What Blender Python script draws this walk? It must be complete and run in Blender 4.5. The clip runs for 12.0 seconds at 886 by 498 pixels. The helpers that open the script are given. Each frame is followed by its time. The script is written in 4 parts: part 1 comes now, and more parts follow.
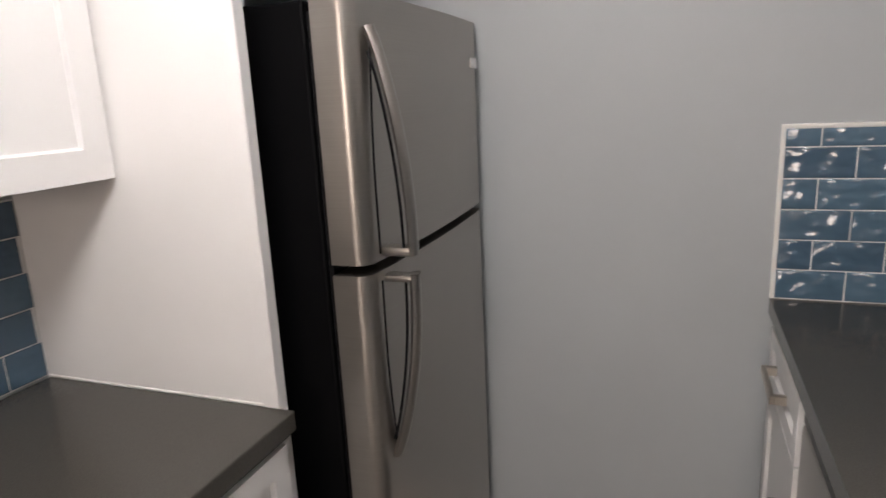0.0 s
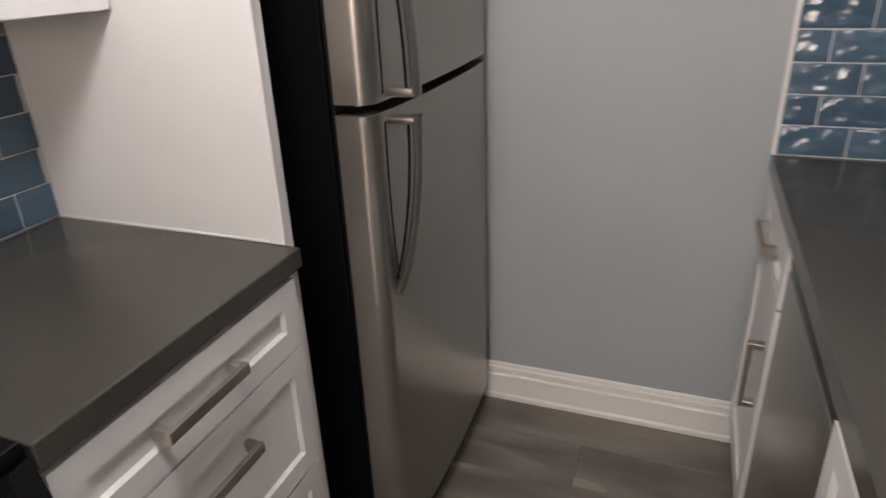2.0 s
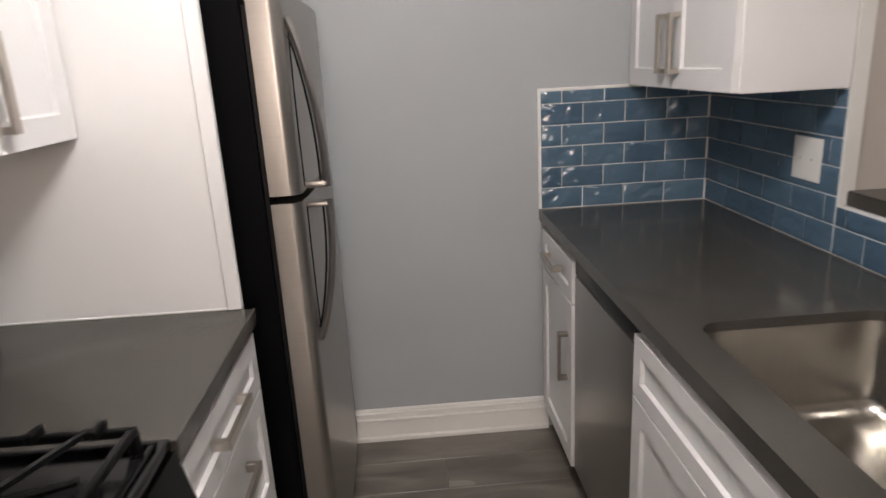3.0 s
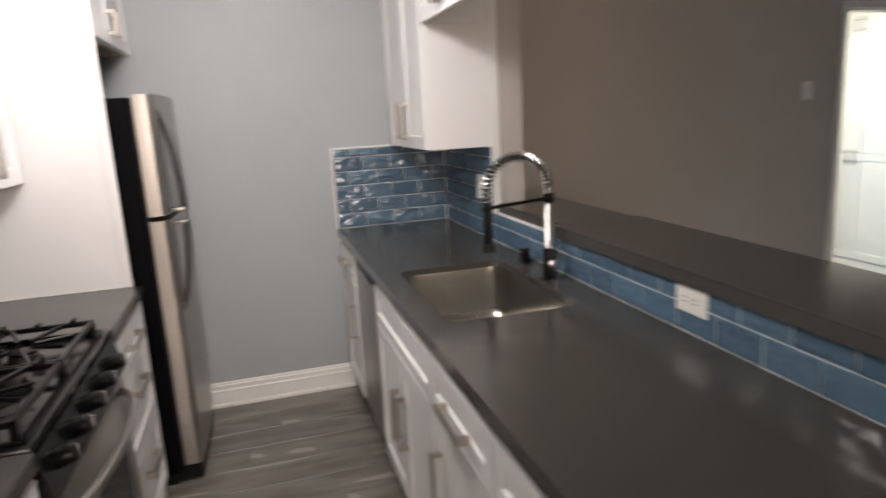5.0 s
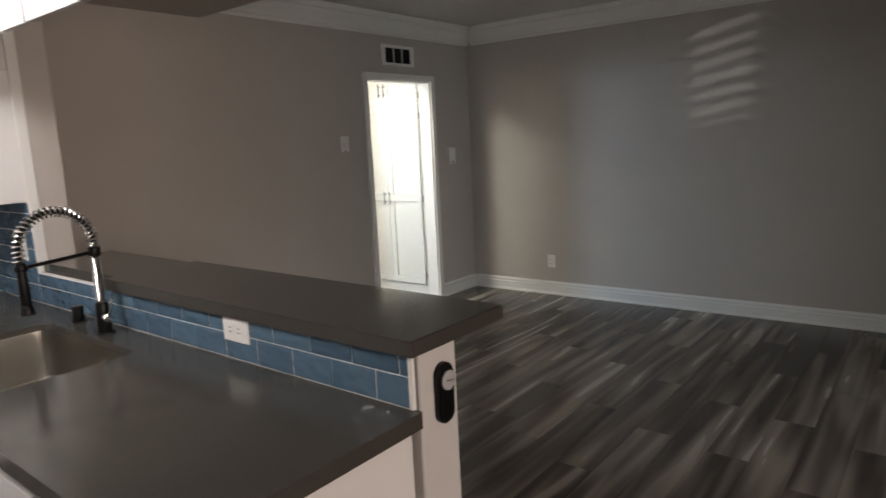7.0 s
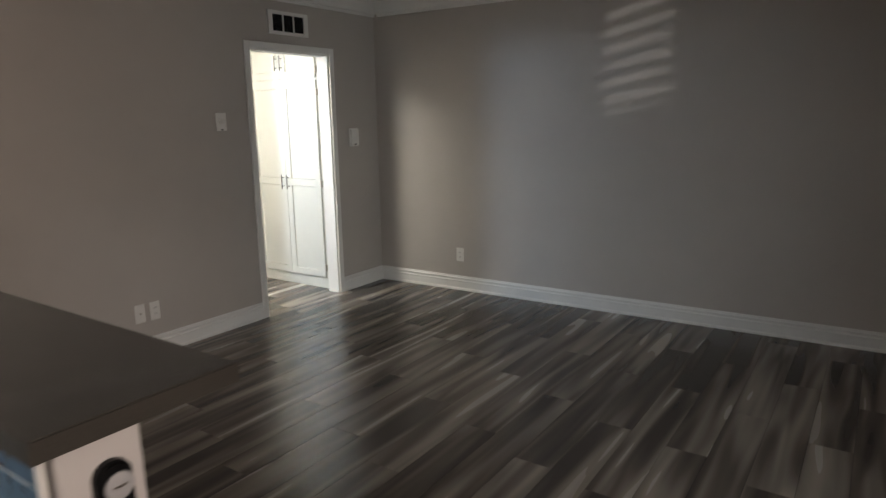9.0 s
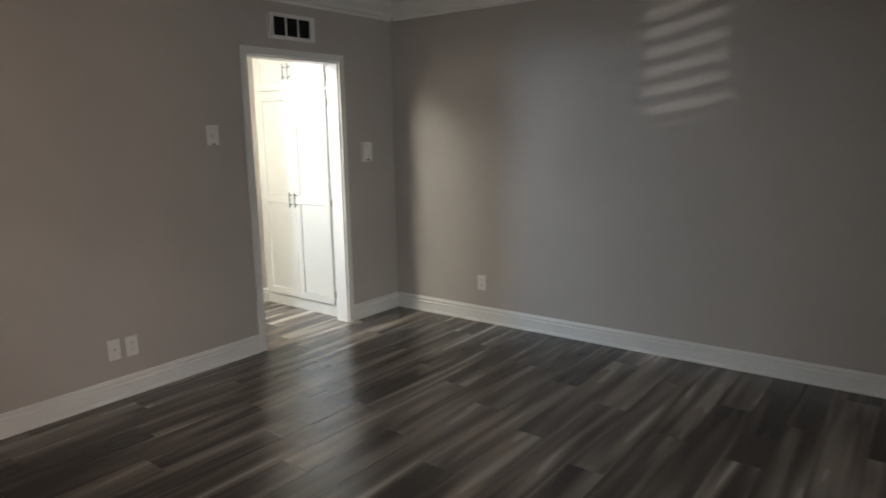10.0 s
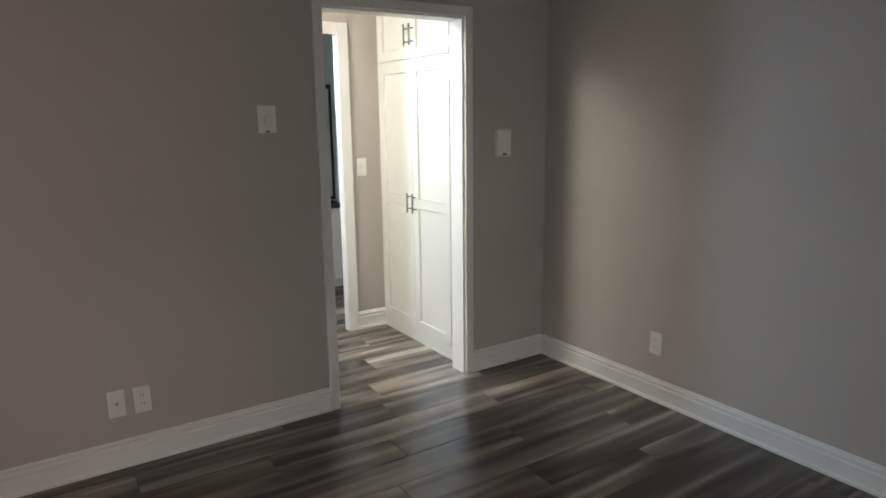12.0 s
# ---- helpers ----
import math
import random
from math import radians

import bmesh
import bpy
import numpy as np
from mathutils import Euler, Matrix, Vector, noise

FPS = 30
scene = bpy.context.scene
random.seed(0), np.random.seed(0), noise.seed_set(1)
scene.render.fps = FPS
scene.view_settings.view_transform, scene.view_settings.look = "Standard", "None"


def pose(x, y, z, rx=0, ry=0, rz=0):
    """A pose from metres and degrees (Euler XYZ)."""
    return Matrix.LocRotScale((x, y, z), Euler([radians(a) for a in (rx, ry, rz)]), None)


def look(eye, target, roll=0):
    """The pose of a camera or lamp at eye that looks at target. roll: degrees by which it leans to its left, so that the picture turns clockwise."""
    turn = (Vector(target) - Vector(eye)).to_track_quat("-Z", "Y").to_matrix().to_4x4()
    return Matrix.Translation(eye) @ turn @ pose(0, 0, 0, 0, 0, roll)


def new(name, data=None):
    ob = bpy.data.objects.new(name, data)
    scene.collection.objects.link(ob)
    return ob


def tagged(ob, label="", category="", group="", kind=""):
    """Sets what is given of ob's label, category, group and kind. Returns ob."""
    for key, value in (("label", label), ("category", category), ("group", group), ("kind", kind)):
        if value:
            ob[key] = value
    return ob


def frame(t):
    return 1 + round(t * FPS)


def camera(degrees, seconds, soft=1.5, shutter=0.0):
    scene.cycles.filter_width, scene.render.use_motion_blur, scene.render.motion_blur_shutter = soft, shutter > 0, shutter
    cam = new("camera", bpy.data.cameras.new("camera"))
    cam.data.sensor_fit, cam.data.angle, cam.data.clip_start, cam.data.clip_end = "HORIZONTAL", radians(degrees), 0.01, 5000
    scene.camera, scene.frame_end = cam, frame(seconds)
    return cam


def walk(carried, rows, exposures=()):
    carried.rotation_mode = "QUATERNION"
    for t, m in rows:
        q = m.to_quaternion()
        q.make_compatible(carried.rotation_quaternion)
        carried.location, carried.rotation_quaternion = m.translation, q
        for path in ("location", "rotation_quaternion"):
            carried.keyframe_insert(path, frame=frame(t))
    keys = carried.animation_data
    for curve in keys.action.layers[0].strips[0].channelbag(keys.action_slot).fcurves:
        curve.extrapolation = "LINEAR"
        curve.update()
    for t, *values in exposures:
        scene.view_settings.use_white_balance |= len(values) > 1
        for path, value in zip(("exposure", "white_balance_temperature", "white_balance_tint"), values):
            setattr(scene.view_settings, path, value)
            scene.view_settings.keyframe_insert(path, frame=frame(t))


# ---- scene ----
cam = camera(68.7, 12.0, 1.5, 0.5)
PATH = [
    (0, (0.129, 0.094, 1.453), (-0.551, 1.916, 0.988), -2.8),
    (0.5, (0.184, 0.095, 1.439), (-0.661, 1.835, 0.931), -3.2),
    (1, (0.189, 0.108, 1.403), (-0.625, 1.782, 0.671), -3.0),
    (1.5, (0.176, 0.107, 1.382), (-0.603, 1.742, 0.534), -2.8),
    (2, (0.141, 0.059, 1.395), (-0.519, 1.761, 0.576), -2.2),
    (2.5, (-0.025, -0.166, 1.399), (-0.044, 1.716, 0.724), -4.3),
    (2.7, (-0.078, -0.286, 1.418), (-0.025, 1.617, 0.806), -3.8),
    (4.3, (-0.187, -1.285, 1.503), (0.06, 0.65, 1.059), -4.2),
    (4.5, (-0.149, -1.383, 1.504), (0.122, 0.557, 1.101), -4.2),
    (5, (-0.055, -1.647, 1.505), (0.482, 0.234, 1.089), -3.1),
    (5.5, (-0.004, -1.815, 1.502), (0.935, -0.087, 1.137), -4.0),
    (6, (-0.046, -1.858, 1.518), (1.21, -0.34, 1.173), -3.7),
    (6.5, (-0.074, -1.883, 1.522), (1.354, -0.524, 1.187), -3.4),
    (7, (-0.05, -1.897, 1.513), (1.49, -0.665, 1.178), -2.8),
    (7.5, (-0.027, -1.923, 1.514), (1.606, -0.823, 1.162), -2.4),
    (7.7, (-0.014, -1.936, 1.517), (1.651, -0.886, 1.163), -2.4),
    (9.3, (0.788, -1.95, 1.526), (2.397, -0.832, 1.124), -0.7),
    (9.5, (0.903, -1.889, 1.55), (2.511, -0.762, 1.172), -0.7),
    (10, (1.164, -1.755, 1.522), (2.717, -0.549, 1.158), -1.0),
    (10.5, (1.507, -1.613, 1.529), (2.894, -0.224, 1.142), -0.9),
    (11, (1.832, -1.375, 1.521), (3.189, 0.046, 1.149), -2.4),
    (11.5, (2.213, -1.218, 1.504), (3.455, 0.31, 1.151), -1.7),
    (12, (2.589, -1.041, 1.529), (3.655, 0.6, 1.117), -0.7),
]
EXPOSURES = [(0, -0.18), (2.7, -0.20), (4.3, -0.05), (6.0, 0.02), (9.3, 0.10), (10.5, 0.18), (12.0, -0.06)]
walk(cam, [(t, look(eye, target, roll)) for t, eye, target, roll in PATH], EXPOSURES)

# ---- world and light ----
world = bpy.data.worlds.new("world")
scene.world = world
world.use_nodes = True
wn = world.node_tree.nodes
sky = wn.new("ShaderNodeTexSky")
sky.sky_type, sky.sun_disc = "NISHITA", False
sky.sun_elevation, sky.sun_rotation = radians(28), radians(200)
world.node_tree.links.new(sky.outputs[0], wn["Background"].inputs[0])
wn["Background"].inputs[1].default_value = 0.10


def area(name, m, sx, sy, watts, color, spread=180):
    d = bpy.data.lights.new(name, "AREA")
    d.shape, d.size, d.size_y, d.energy, d.color, d.spread = "RECTANGLE", sx, sy, watts, color, radians(spread)
    ob = new(name, d)
    ob.matrix_world = m
    return ob


# Weak warm fill under an added ceiling light south of the kitchen.
area("south_ceiling_fill", pose(-0.25, -2.3, 2.285), 0.26, 0.26, 2, (1.0, 0.83, 0.70))
# Added warm fill behind an unseen window, lifts the living room's north wall.
area("south_fill", look((0.05, -7.12, 1.62), (1.15, 0.0, 1.4)), 1.2, 1.0, 134, (1.0, 0.83, 0.73))
area("bath_window", look((3.32, 4.87, 1.75), (5.2, 0.30, 0.35)), 0.78, 0.7, 30, (0.60, 0.77, 1.0), 75)
area("living_window_daylight", look((1.70, -3.97, 1.45), (5.3, 0.8, 1.45)), 1.0, 1.05, 26, (0.86, 0.94, 0.97), 80)
# Added spot outside, source unknown; throws the striped patch on the east wall.
glint = bpy.data.lights.new("stripe_spot", "SPOT")
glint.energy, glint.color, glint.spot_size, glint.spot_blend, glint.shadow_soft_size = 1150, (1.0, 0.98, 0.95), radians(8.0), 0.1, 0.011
new("stripe_spot", glint).matrix_world = look((2.48, 8.0, 0.22), (5.33, -0.46, 1.93))


# ---- materials ----
def mat(name, color, rough=0.5, metal=0.0, spec=0.5):
    m = bpy.data.materials.new(name)
    m.use_nodes = True
    b = m.node_tree.nodes["Principled BSDF"]
    b.inputs["Base Color"].default_value = (*color, 1)
    b.inputs["Roughness"].default_value = rough
    b.inputs["Metallic"].default_value = metal
    b.inputs["Specular IOR Level"].default_value = spec
    return m


def nd(m, kind, **values):
    n = m.node_tree.nodes.new(kind)
    for k, v in values.items():
        n.inputs[k.replace("_", " ")].default_value = v
    return n


def ln(m, a, b):
    m.node_tree.links.new(a, b)


def bsdf(m):
    return m.node_tree.nodes["Principled BSDF"]


def coords(m, scale, local=False):
    t = m.node_tree.nodes.new("ShaderNodeTexCoord")
    p = nd(m, "ShaderNodeMapping")
    p.inputs["Scale"].default_value = scale
    ln(m, t.outputs["Object"], p.inputs["Vector"])
    return p.outputs["Vector"]


def ramp(m, fac, stops):
    r = m.node_tree.nodes.new("ShaderNodeValToRGB")
    while len(r.color_ramp.elements) < len(stops):
        r.color_ramp.elements.new(0.5)
    for e, (p, c) in zip(r.color_ramp.elements, stops):
        e.position, e.color = p, (*c, 1)
    ln(m, fac, r.inputs["Fac"])
    return r.outputs["Color"]


def mottle(m, color, scale=(3, 3, 3), amount=0.06, detail=4.0, rough=None):
    """Cloudy variation of a base colour, and of the roughness."""
    n = nd(m, "ShaderNodeTexNoise", Scale=1.0, Detail=detail, Roughness=0.6)
    ln(m, coords(m, scale), n.inputs["Vector"])
    lo, hi = [tuple(min(1, c * (1 + s * amount)) for c in color) for s in (-1, 1)]
    ln(m, ramp(m, n.outputs["Fac"], [(0.3, lo), (0.7, hi)]), bsdf(m).inputs["Base Color"])
    if rough:
        r = nd(m, "ShaderNodeMapRange")
        r.inputs["To Min"].default_value, r.inputs["To Max"].default_value = rough
        ln(m, n.outputs["Fac"], r.inputs["Value"])
        ln(m, r.outputs["Result"], bsdf(m).inputs["Roughness"])


def relief(m, scale, strength, distance=0.001, detail=3.0):
    n = nd(m, "ShaderNodeTexNoise", Scale=1.0, Detail=detail)
    ln(m, coords(m, scale), n.inputs["Vector"])
    b = nd(m, "ShaderNodeBump", Strength=strength, Distance=distance)
    ln(m, n.outputs["Fac"], b.inputs["Height"])
    ln(m, b.outputs["Normal"], bsdf(m).inputs["Normal"])


def painted(name, color, rough, orange_peel=0.25):
    m = mat(name, color, rough)
    mottle(m, color, (1.7, 1.7, 1.7), 0.035)
    relief(m, (230, 230, 230), orange_peel, 0.0006)
    return m


GREY = painted("wall_paint_blue_grey", (0.375, 0.398, 0.412), 0.5)
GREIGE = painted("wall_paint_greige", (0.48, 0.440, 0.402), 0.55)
CEIL = painted("ceiling_paint", (0.62, 0.60, 0.57), 0.7)
WHITE = painted("white_cabinet_paint", (0.75, 0.735, 0.725), 0.38, 0.05)
TRIM = painted("white_trim_paint", (0.78, 0.77, 0.74), 0.35, 0.08)
OFFWHITE = painted("off_white_wall_paint", (0.60, 0.575, 0.56), 0.5, 0.15)
CREAM = painted("closet_paint", (0.66, 0.665, 0.62), 0.42, 0.06)
PLASTIC = mat("white_plastic", (0.78, 0.76, 0.72), 0.35)
mottle(PLASTIC, (0.78, 0.76, 0.72), (20, 20, 20), 0.03)
BLACK = mat("black_plastic", (0.005, 0.005, 0.0055), 0.35, 0.0, 0.22)
mottle(BLACK, (0.005, 0.005, 0.0055), (30, 30, 30), 0.3, rough=(0.28, 0.45))
FRBLACK = mat("black_textured_steel", (0.0025, 0.0025, 0.003), 0.6, 0.0, 0.06)
relief(FRBLACK, (420, 420, 420), 0.25, 0.0004)
ENAMEL = mat("black_enamel", (0.006, 0.006, 0.0065), 0.12, 0.0, 0.18)
mottle(ENAMEL, (0.006, 0.006, 0.0065), (14, 14, 14), 0.4, rough=(0.08, 0.25))
IRON = mat("cast_iron", (0.004, 0.004, 0.0045), 0.30, 0.0, 0.22)
relief(IRON, (300, 300, 300), 0.5, 0.0006)
BURNER = mat("dark_burner_alloy", (0.06, 0.058, 0.055), 0.35, 0.8)
GLASSBLACK = mat("black_glass", (0.008, 0.009, 0.010), 0.08, 0.0, 0.14)
# Dull blue-green colour in place of what the bathroom mirror reflects.
MIRRORTINT = mat("painted_mirror_reflection", (0.62, 0.74, 0.72), 0.45)
mottle(MIRRORTINT, (0.62, 0.74, 0.72), (6, 6, 6), 0.05)
CHROME = mat("chrome", (0.75, 0.74, 0.72), 0.12, 1.0)
RODMETAL = mat("satin_rod_metal", (0.22, 0.215, 0.20), 0.35, 1.0)
NICKEL = mat("brushed_nickel", (0.50, 0.46, 0.41), 0.3, 1.0)
mottle(NICKEL, (0.50, 0.46, 0.41), (30, 30, 30), 0.08, rough=(0.24, 0.38))
SATIN = mat("pale_grey_plastic", (0.42, 0.42, 0.43), 0.45)
mottle(SATIN, (0.42, 0.42, 0.43), (60, 60, 60), 0.05)
GROUT = mat("white_grout", (0.72, 0.71, 0.70), 0.8)
relief(GROUT, (500, 500, 500), 0.4, 0.0006)
GREYFLOOR = painted("added_entry_floor", (0.13, 0.11, 0.095), 0.4)
PALE = painted("bath_wall_paint", (0.58, 0.64, 0.60), 0.5)
WOOD = mat("raw_cabinet_wood", (0.42, 0.31, 0.19), 0.6)
mottle(WOOD, (0.42, 0.31, 0.19), (2, 30, 30), 0.25)


def brushed(name, color, rough, scale):
    m = mat(name, color, rough, 0.9)
    mottle(m, color, scale, 0.04, 3.0, rough=(rough - 0.06, rough + 0.08))
    relief(m, tuple(s * 2 for s in scale), 0.003, 0.0002)
    return m


STEEL = brushed("brushed_stainless_steel", (0.345, 0.325, 0.302), 0.31, (2, 3, 420))
DARKSTEEL = brushed("dark_brushed_steel", (0.20, 0.188, 0.176), 0.34, (2, 3, 420))
SINKSTEEL = mat("satin_sink_steel", (0.53, 0.505, 0.465), 0.25, 1.0)
bsdf(SINKSTEEL).inputs["Anisotropic"].default_value = 0.4
mottle(SINKSTEEL, (0.53, 0.505, 0.465), (50, 3, 50), 0.04, 2.0)

QUARTZ = mat("dark_grey_quartz", (0.060, 0.0555, 0.049), 0.17, 0.0, 0.30)
mottle(QUARTZ, (0.060, 0.0555, 0.049), (420, 420, 420), 0.10, 1.0, rough=(0.13, 0.18))

TILE = mat("blue_glazed_tile", (0.09, 0.155, 0.225), 0.16)
tinfo = TILE.node_tree.nodes.new("ShaderNodeObjectInfo")
ln(TILE, ramp(TILE, tinfo.outputs["Random"], [(0.0, (0.062, 0.108, 0.160)), (0.5, (0.075, 0.130, 0.188)), (1.0, (0.090, 0.155, 0.218))]), bsdf(TILE).inputs["Base Color"])
toff = nd(TILE, "ShaderNodeVectorMath")
toff.operation = "MULTIPLY_ADD"
toff.inputs[1].default_value = (37.0, 23.0, 51.0)
tpos = TILE.node_tree.nodes.new("ShaderNodeTexCoord")
ln(TILE, tinfo.outputs["Random"], toff.inputs[0])
ln(TILE, tpos.outputs["Object"], toff.inputs[2])
tmap = nd(TILE, "ShaderNodeMapping")
tmap.inputs["Scale"].default_value = (20, 20, 30)
ln(TILE, toff.outputs[0], tmap.inputs["Vector"])
twave = nd(TILE, "ShaderNodeTexNoise", Scale=1.0, Detail=1.0, Roughness=0.4)
ln(TILE, tmap.outputs[0], twave.inputs["Vector"])
tbump = nd(TILE, "ShaderNodeBump", Strength=1.0, Distance=0.010)
ln(TILE, twave.outputs["Fac"], tbump.inputs["Height"])
ln(TILE, tbump.outputs["Normal"], bsdf(TILE).inputs["Normal"])


def plank_material(name, scale, fine_scale, grain, tone, stops):
    """Vinyl plank: broad streaks, fine grain and a tone of its own for each plank."""
    m = mat(name, (0.12, 0.1, 0.09), 0.3)
    info = m.node_tree.nodes.new("ShaderNodeObjectInfo")
    geo = m.node_tree.nodes.new("ShaderNodeTexCoord")
    off = nd(m, "ShaderNodeVectorMath")
    off.operation = "MULTIPLY_ADD"
    off.inputs[1].default_value = (37.0, 23.0, 11.0)
    comb = m.node_tree.nodes.new("ShaderNodeCombineXYZ")
    for i in range(3):
        ln(m, info.outputs["Random"], comb.inputs[i])
    ln(m, comb.outputs[0], off.inputs[0])
    ln(m, geo.outputs["Object"], off.inputs[2])
    streak = nd(m, "ShaderNodeMapping")
    streak.inputs["Scale"].default_value = scale
    streak.inputs["Rotation"].default_value = (0, 0, 0.09)
    ln(m, off.outputs[0], streak.inputs["Vector"])
    n1 = nd(m, "ShaderNodeTexNoise", Scale=1.0, Detail=1.2, Roughness=0.45, Distortion=0.35)
    ln(m, streak.outputs[0], n1.inputs["Vector"])
    fine = nd(m, "ShaderNodeMapping")
    fine.inputs["Scale"].default_value = fine_scale
    ln(m, off.outputs[0], fine.inputs["Vector"])
    n2 = nd(m, "ShaderNodeTexNoise", Scale=1.0, Detail=4.0, Roughness=0.6)
    ln(m, fine.outputs[0], n2.inputs["Vector"])
    a = nd(m, "ShaderNodeMath")
    a.operation = "MULTIPLY_ADD"
    a.inputs[1].default_value = grain
    ln(m, n2.outputs["Fac"], a.inputs[0])
    ln(m, n1.outputs["Fac"], a.inputs[2])
    b = nd(m, "ShaderNodeMath")
    b.operation = "MULTIPLY_ADD"
    b.inputs[1].default_value = tone
    ln(m, info.outputs["Random"], b.inputs[0])
    ln(m, a.outputs[0], b.inputs[2])
    c = ramp(m, b.outputs[0], stops)
    ln(m, c, bsdf(m).inputs["Base Color"])
    r = nd(m, "ShaderNodeMapRange")
    r.inputs["To Min"].default_value, r.inputs["To Max"].default_value = 0.22, 0.30
    ln(m, n1.outputs["Fac"], r.inputs["Value"])
    ln(m, r.outputs["Result"], bsdf(m).inputs["Roughness"])
    bump = nd(m, "ShaderNodeBump", Strength=0.015, Distance=0.0003)
    ln(m, n2.outputs["Fac"], bump.inputs["Height"])
    ln(m, bump.outputs["Normal"], bsdf(m).inputs["Normal"])
    return m


PLANK = plank_material("grey_brown_vinyl_plank", (0.95, 10.5, 1), (4, 90, 1), 0.03, 0.17, [(0.44, (0.056, 0.045, 0.038)), (0.56, (0.102, 0.083, 0.069)), (0.69, (0.215, 0.182, 0.152)), (0.84, (0.34, 0.295, 0.25))])
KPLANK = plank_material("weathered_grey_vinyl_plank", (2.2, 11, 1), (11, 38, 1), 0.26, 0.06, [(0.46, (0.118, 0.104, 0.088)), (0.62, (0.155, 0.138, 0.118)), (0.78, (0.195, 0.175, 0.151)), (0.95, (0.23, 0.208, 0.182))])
DARKJOINT = mat("dark_joint", (0.02, 0.018, 0.016), 0.8)


def lit_glass(name, color, strength):
    m = mat(name, (0.9, 0.9, 0.88), 0.4)
    bsdf(m).inputs["Emission Color"].default_value = (*color, 1)
    bsdf(m).inputs["Emission Strength"].default_value = strength
    return m


LAMPGLASS = lit_glass("lit_diffuser", (1, 0.93, 0.85), 4.0)
HALLGLASS = lit_glass("lit_hall_diffuser", (1, 0.98, 0.88), 62.0)
DRUMGLASS = lit_glass("lit_drum_diffuser", (1, 0.95, 0.94), 50.0)
BLIND = mat("white_blind_slat", (0.8, 0.8, 0.78), 0.5)
mottle(BLIND, (0.8, 0.8, 0.78), (9, 9, 9), 0.03)

# ---- mesh helpers ----
origin = {}


def add_box(bm, x0, x1, y0, y1, z0, z1, bevel=0.0015, seg=1):
    r = bmesh.ops.create_cube(bm, size=1.0, matrix=Matrix.Translation(((x0 + x1) / 2, (y0 + y1) / 2, (z0 + z1) / 2)) @ Matrix.Diagonal((abs(x1 - x0), abs(y1 - y0), abs(z1 - z0), 1)))
    if bevel:
        es = list({e for v in r["verts"] for e in v.link_edges})
        bmesh.ops.bevel(bm, geom=es, offset=bevel, segments=seg, affect="EDGES", profile=0.5)
    return bm


def boxed(x0, x1, y0, y1, z0, z1, bevel=0.0015, seg=1):
    return add_box(bmesh.new(), x0, x1, y0, y1, z0, z1, bevel, seg)


def add_cyl(bm, p, axis, r, depth, n=24, r2=None, bevel=0.0):
    q = Vector((0, 0, 1)).rotation_difference(Vector(axis)).to_matrix().to_4x4()
    res = bmesh.ops.create_cone(bm, cap_ends=True, segments=n, radius1=r, radius2=r if r2 is None else r2, depth=depth, matrix=Matrix.Translation(p) @ q)
    if bevel:
        fs = {f for v in res["verts"] for f in v.link_faces if len(f.verts) > 4}
        bmesh.ops.bevel(bm, geom=list({e for f in fs for e in f.edges}), offset=bevel, segments=2, affect="EDGES", profile=0.5)
    return bm


def add_tube(bm, pts, r, n=8, flat=None):
    """A tube along points; flat gives a second radius for an oval section."""
    pts = [Vector(p) for p in pts]
    rings = []
    side = None
    for i, p in enumerate(pts):
        d = (pts[min(i + 1, len(pts) - 1)] - pts[max(i - 1, 0)]).normalized()
        if side is None:
            side = d.orthogonal().normalized() if flat is None else Vector((0, 1, 0))
        side = (side - d * side.dot(d)).normalized()
        up = d.cross(side)
        rings.append([bm.verts.new(p + side * math.cos(2 * math.pi * k / n) * (flat or r) + up * math.sin(2 * math.pi * k / n) * r) for k in range(n)])
    for a, b in zip(rings, rings[1:]):
        for k in range(n):
            bm.faces.new((a[k], a[(k + 1) % n], b[(k + 1) % n], b[k]))
    bm.faces.new(rings[0][::-1])
    bm.faces.new(rings[-1])
    return bm


def add_prism(bm, profile, axis, a, b):
    """Extrudes a profile of (u, v) along x, y or z from a to b. u, v are the two other axes in order."""
    def at(u, v, w):
        return {"x": (w, u, v), "y": (u, w, v), "z": (u, v, w)}[axis]
    lo = [bm.verts.new(at(u, v, a)) for u, v in profile]
    hi = [bm.verts.new(at(u, v, b)) for u, v in profile]
    n = len(profile)
    for i in range(n):
        bm.faces.new((lo[i], lo[(i + 1) % n], hi[(i + 1) % n], hi[i]))
    bm.faces.new(lo[::-1])
    bm.faces.new(hi)
    bmesh.ops.recalc_face_normals(bm, faces=bm.faces)
    return bm


def mesh_of(name, bm, material, smooth=0):
    me = bpy.data.meshes.new(name)
    bmesh.ops.recalc_face_normals(bm, faces=bm.faces)
    if smooth:
        for f in bm.faces:
            f.smooth = True
        for e in bm.edges:
            if len(e.link_faces) == 2 and e.calc_face_angle(0) > radians(smooth):
                e.smooth = False
    bm.to_mesh(me)
    bm.free()
    me.materials.append(material)
    return me


def thing(name, place, label, category, group=""):
    ob = new(name)
    ob.empty_display_size = 0.1
    ob.location = place
    origin[ob.name] = Vector(place)
    return tagged(ob, label, category, group)


def part(name, bm, material, parent, label="", smooth=0):
    o = origin[parent.name]
    bmesh.ops.translate(bm, verts=bm.verts, vec=-o)
    ob = new(name, mesh_of(name, bm, material, smooth))
    ob.parent = parent
    origin[ob.name] = o
    return tagged(ob, label)


